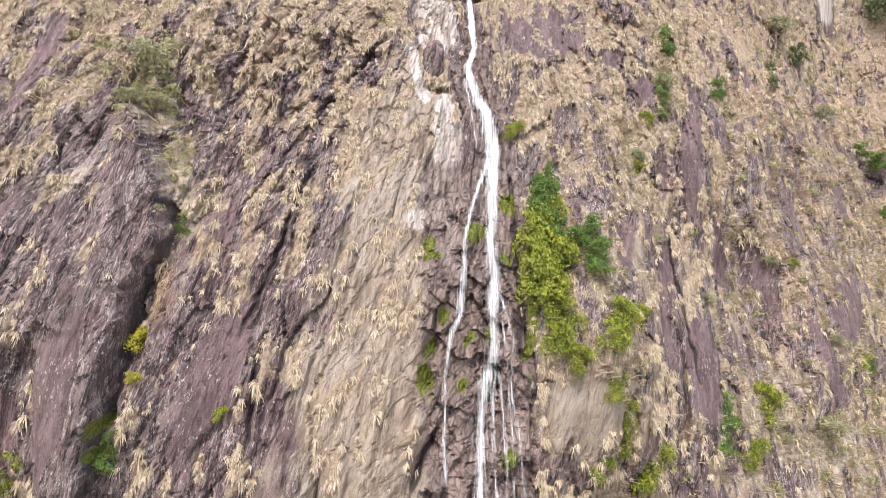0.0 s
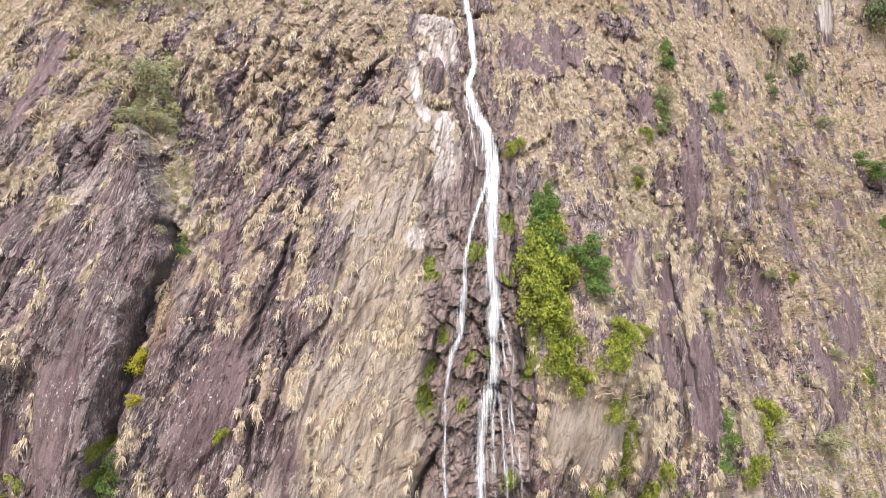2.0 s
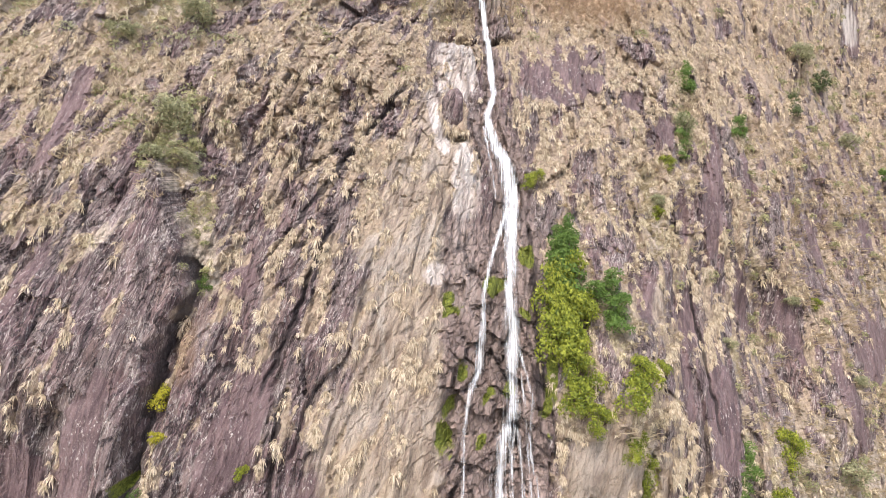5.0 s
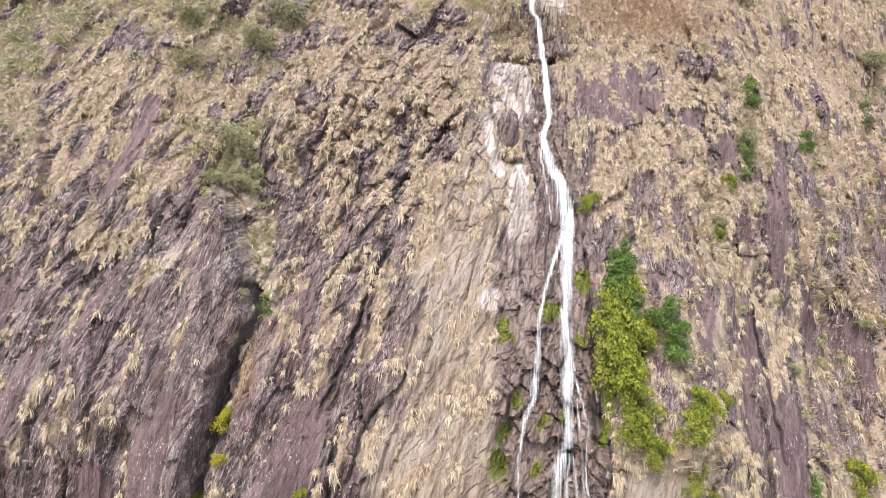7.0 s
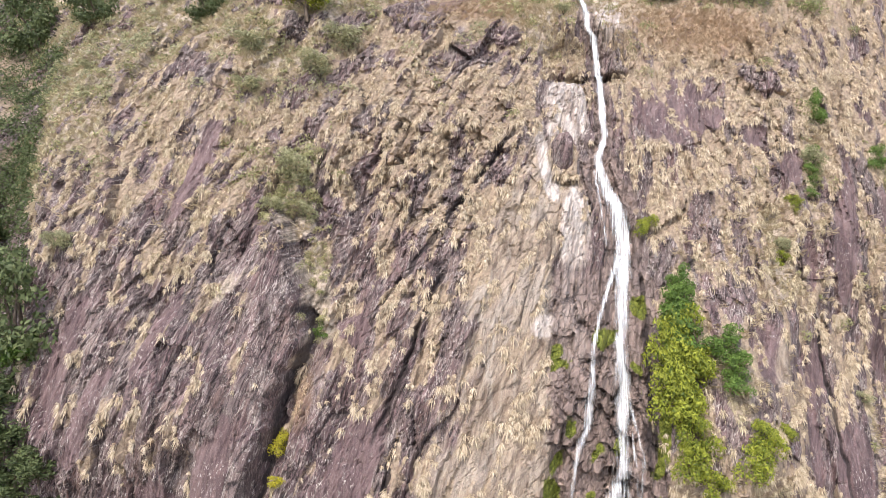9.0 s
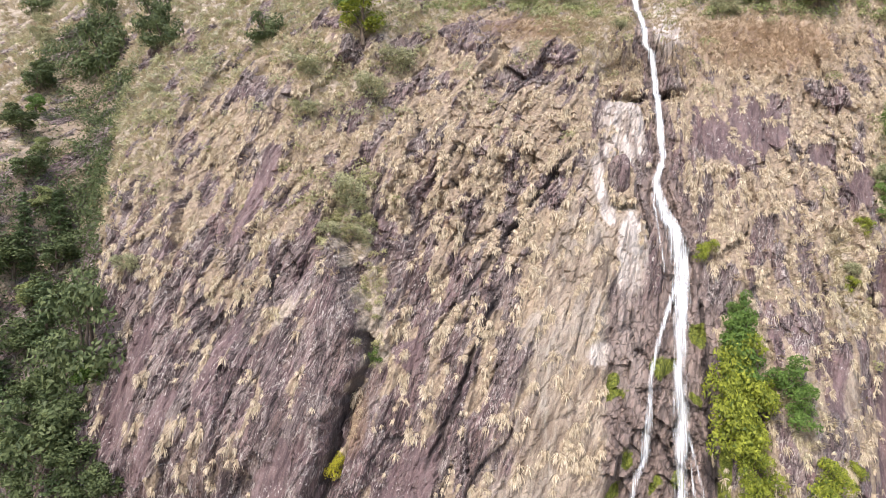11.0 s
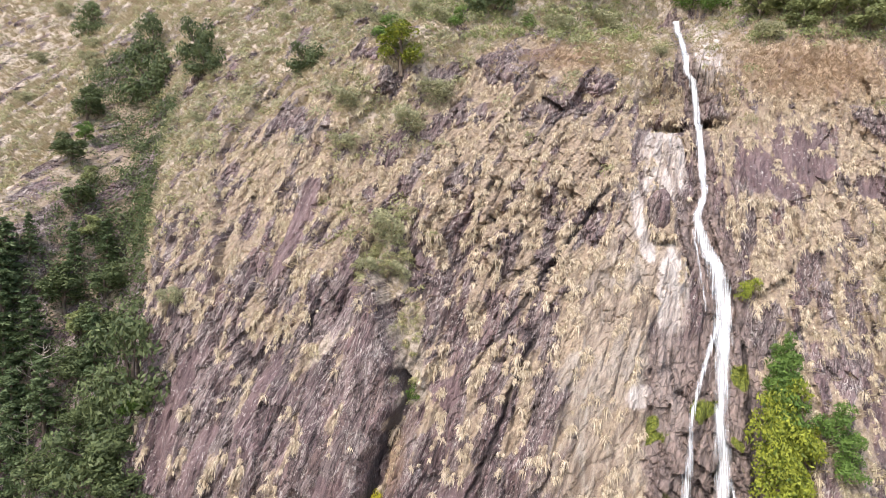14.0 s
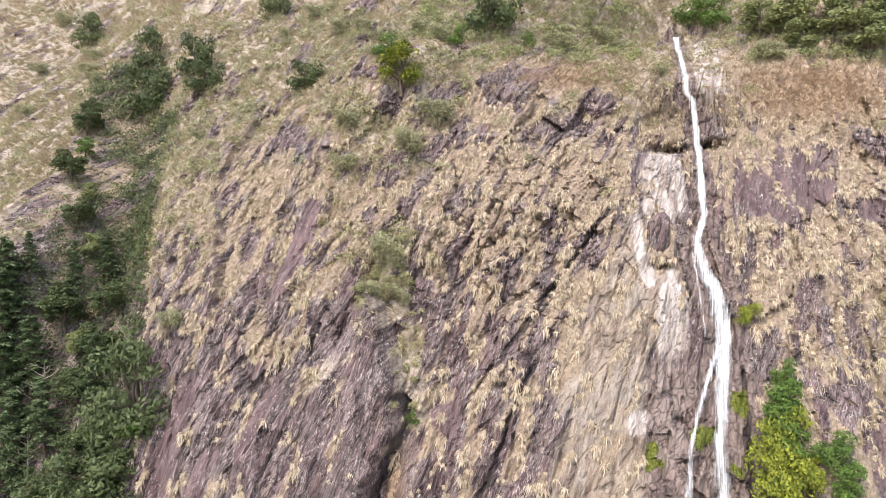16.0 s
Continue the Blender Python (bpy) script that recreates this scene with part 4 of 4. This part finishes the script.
# the wooded gully and the trees over the fall: x, z of the foot, half width, model
WOODS = [(-91, 35.5, 2.3, "broad", 0), (-88, 32, 2.2, "broad", 0), (-83, 28, 2.0, "broad", 1), (-79.5, 24, 2.1, "broad", 0), (-75.5, 21.0, 1.8, "broad", 2),
         (-74, 17.5, 1.9, "broad", 0), (-71, 14, 1.8, "broad", 2), (-74, 11.5, 2.2, "pine", 1), (-79, 12, 3.2, "broad", 3), (-70.5, 9.6, 2.0, "pine", 0),
         (-75.3, 6, 2.5, "pine", 1), (-69.5, 5.2, 2.0, "broad", 0), (-74.4, 1.0, 2.5, "pine", 0), (-65.6, 2.2, 1.7, "broad", 2), (-69.5, -1.6, 2.2, "pine", 1),
         (-63.2, -2.6, 1.7, "broad", 0), (-71.5, -6, 2.5, "pine", 0), (-65.2, -7, 2.0, "pine", 1), (-59.6, -7.6, 1.6, "broad", 0), (-68.5, -11.5, 2.4, "pine", 0)]
WOODS_LOW = [(-54.8, -10.8, 1.7, "broad", 0), (-59.8, -13, 1.8, "pine", 1), (-63.4, -14, 2.0, "broad", 0), (-68, -16, 2.2, "pine", 1), (-57, -16, 1.8, "broad", 0),
             (-60.0, -9.8, 1.5, "bare", 0), (-67.0, -3.6, 1.6, "bare", 0), (-66.5, -9.6, 1.3, "bare", 0), (-50.6, -4.4, 1.7, "broad", 1), (-30.0, 33.6, 1.75, "broad", 3),
             (11.1, 41.6, 1.9, "broad", 2), (14.6, 41.4, 2.4, "broad", 2), (15.5, 38.6, 1.6, "broad", 2), (18.9, 40.2, 2.2, "broad", 2), (22.5, 38.0, 2.0, "broad", 2), (25.0, 41, 2.5, "broad", 2),
             (-51.8, -8.5, 1.6, "broad", 0), (-50.2, -12, 1.7, "broad", 0), (-48.6, -15.5, 1.7, "broad", 0), (-47.5, -19, 1.8, "broad", 1), (-52.4, -15, 1.8, "pine", 0),
             (-60.5, -2.0, 1.7, "pine", 0), (-63, 2.0, 1.7, "broad", 0), (-65.5, 6.5, 1.6, "broad", 0), (-68, 9.8, 1.6, "pine", 1), (-57.0, -6.5, 1.5, "broad", 0), (-46.2, -13.5, 1.4, "broad", 0), (-45.4, -17.5, 1.6, "broad", 0)]
TREE_LABELS = {"broad": "broad-crowned evergreen tree on the steep slope", "pine": "dark feathery pine in the wooded gully", "bare": "leafless pale grey tree in the gully"}
for x, z, r, kind, k in WOODS + WOODS_LOW:
    r = r * (1.1 if x > 0 else 0.72 if z > 10 else 0.9)
    tall = {"broad": 0.8, "pine": 0.8, "bare": 0.9}[kind]
    put(TREES[kind][k], x, z, r, TREE_LABELS[kind], "tree", "trees of the gully" if x < -50 else "trees over the fall", tall)


def low_cover(name, label, kind, seed, tries, box, chance, sizes, count, leaf):
    """Leafy low growth over a stretch of the slope."""
    rng = np.random.default_rng(seed)
    x, z = rng.uniform(box[0], box[1], tries), rng.uniform(box[2], box[3], tries)
    y, f = face(x, z)
    keep = rng.random(tries) < chance(x, z, f)
    lobes = [(a, b - 0.1, c, r, 0.8) for a, b, c, r in zip(x[keep], y[keep], z[keep], rng.uniform(*sizes, keep.sum()))]
    ob = mesh_object(name, *leaves(rng, lobes, count, leaf), LEAF[kind])
    return tagged(ob, label, "undergrowth", kind="stuff")


low_cover("undergrowth", "dense dark green ferns and saplings under the trees", "dark", 17, 3200, (-88, -46, -30, 20), lambda x, z, f: f["wood"], (0.5, 1.5), 76000, 0.20)
low_cover("undergrowth", "dense green thicket filling the narrow gully", "dark", 20, 1100, (-97, -62, 8, 46), lambda x, z, f: f["wood"], (0.8, 2.2), 36000, 0.20)
low_cover("scrub", "low olive scrub scattered over the upper slope", "olive", 18, 4200, (-115, 30, 14, 62), lambda x, z, f: f["olive"] ** 0.5 * 0.6 * (1 - f["wet"]), (0.35, 1.2), 70000, 0.19)
low_cover("scrub", "green-brown bushes crowding the slope above the face", "dull", 21, 900, (-72, -10, 24, 54), lambda x, z, f: f["olive"] ** 0.5 * 0.7, (0.5, 1.4), 36000, 0.17)
low_cover("scrub", "low olive scrub between the bushes of the lower slope", "olive", 19, 1100, (22, 85, -34, 45), lambda x, z, f: 0.06 + 0.6 * f["olive"], (0.3, 1.0), 24000, 0.17)


low_cover("scrub", "dense green scrub along the top of the face", "mid", 24, 420, (-34, -3, 38.5, 54), lambda x, z, f: 0.8 * (1 - f["wet"]) * (1 - f["bare"]), (0.5, 1.5), 26000, 0.17)
low_cover("scrub", "green scrub under the trees beside the top of the fall", "mid", 25, 260, (8, 34, 37.5, 54), lambda x, z, f: 0.85, (0.6, 1.7), 20000, 0.18)
low_cover("scrub", "yellow-green scrub at the head of the rock rib", "olive", 26, 70, (-30, -24.4, 10.2, 17.5), lambda x, z, f: 0.85, (0.3, 0.85), 7500, 0.11)
low_cover("scrub", "green and straw growth in the crack beside the rock rib", "olive", 27, 60, (-25.2, -22.4, -1.5, 9.5), lambda x, z, f: f["olive"], (0.25, 0.6), 2600, 0.10)
low_cover("scrub", "grey-green bushes scattered over the far hillside", "dull", 23, 1500, (-185, -92, 20, 95), lambda x, z, f: 0.75 * (1 - f["wood"]) * (1 - f["bare"]), (0.5, 1.9), 50000, 0.2)


def boulder(x, z, size, seed):
    """A jammed, rounded block with chipped faces."""
    bm = bmesh.new()
    bmesh.ops.create_icosphere(bm, subdivisions=4, radius=1.0)
    for v in bm.verts:
        n = v.co.normalized()
        k = 1 + 0.16 * noise.noise(n * 1.6 + Vector((seed, 0, 0))) + 0.06 * noise.noise(n * 5)
        flat = min(1.0, 0.88 / max(abs(n.x + 0.3 * n.z), abs(n.y), 0.75 * abs(n.z), 0.01))
        v.co = Vector((n.x * size[0], n.y * size[1], n.z * size[2])) * k * flat
    me = bpy.data.meshes.new("boulder")
    bm.to_mesh(me)
    bm.free()
    me.materials.append(ROCK)
    ob = new("boulder", me)
    ob.matrix_basis = pose(x, float(face(np.array([x]), np.array([z]))[0][0]) - 0.2, z, 0, 8, 0)
    return tagged(ob, "brown rounded boulder jammed in the washed rock", "boulder")


boulder(-1.0, 16.9, (1.35, 1.4, 2.3), 3)
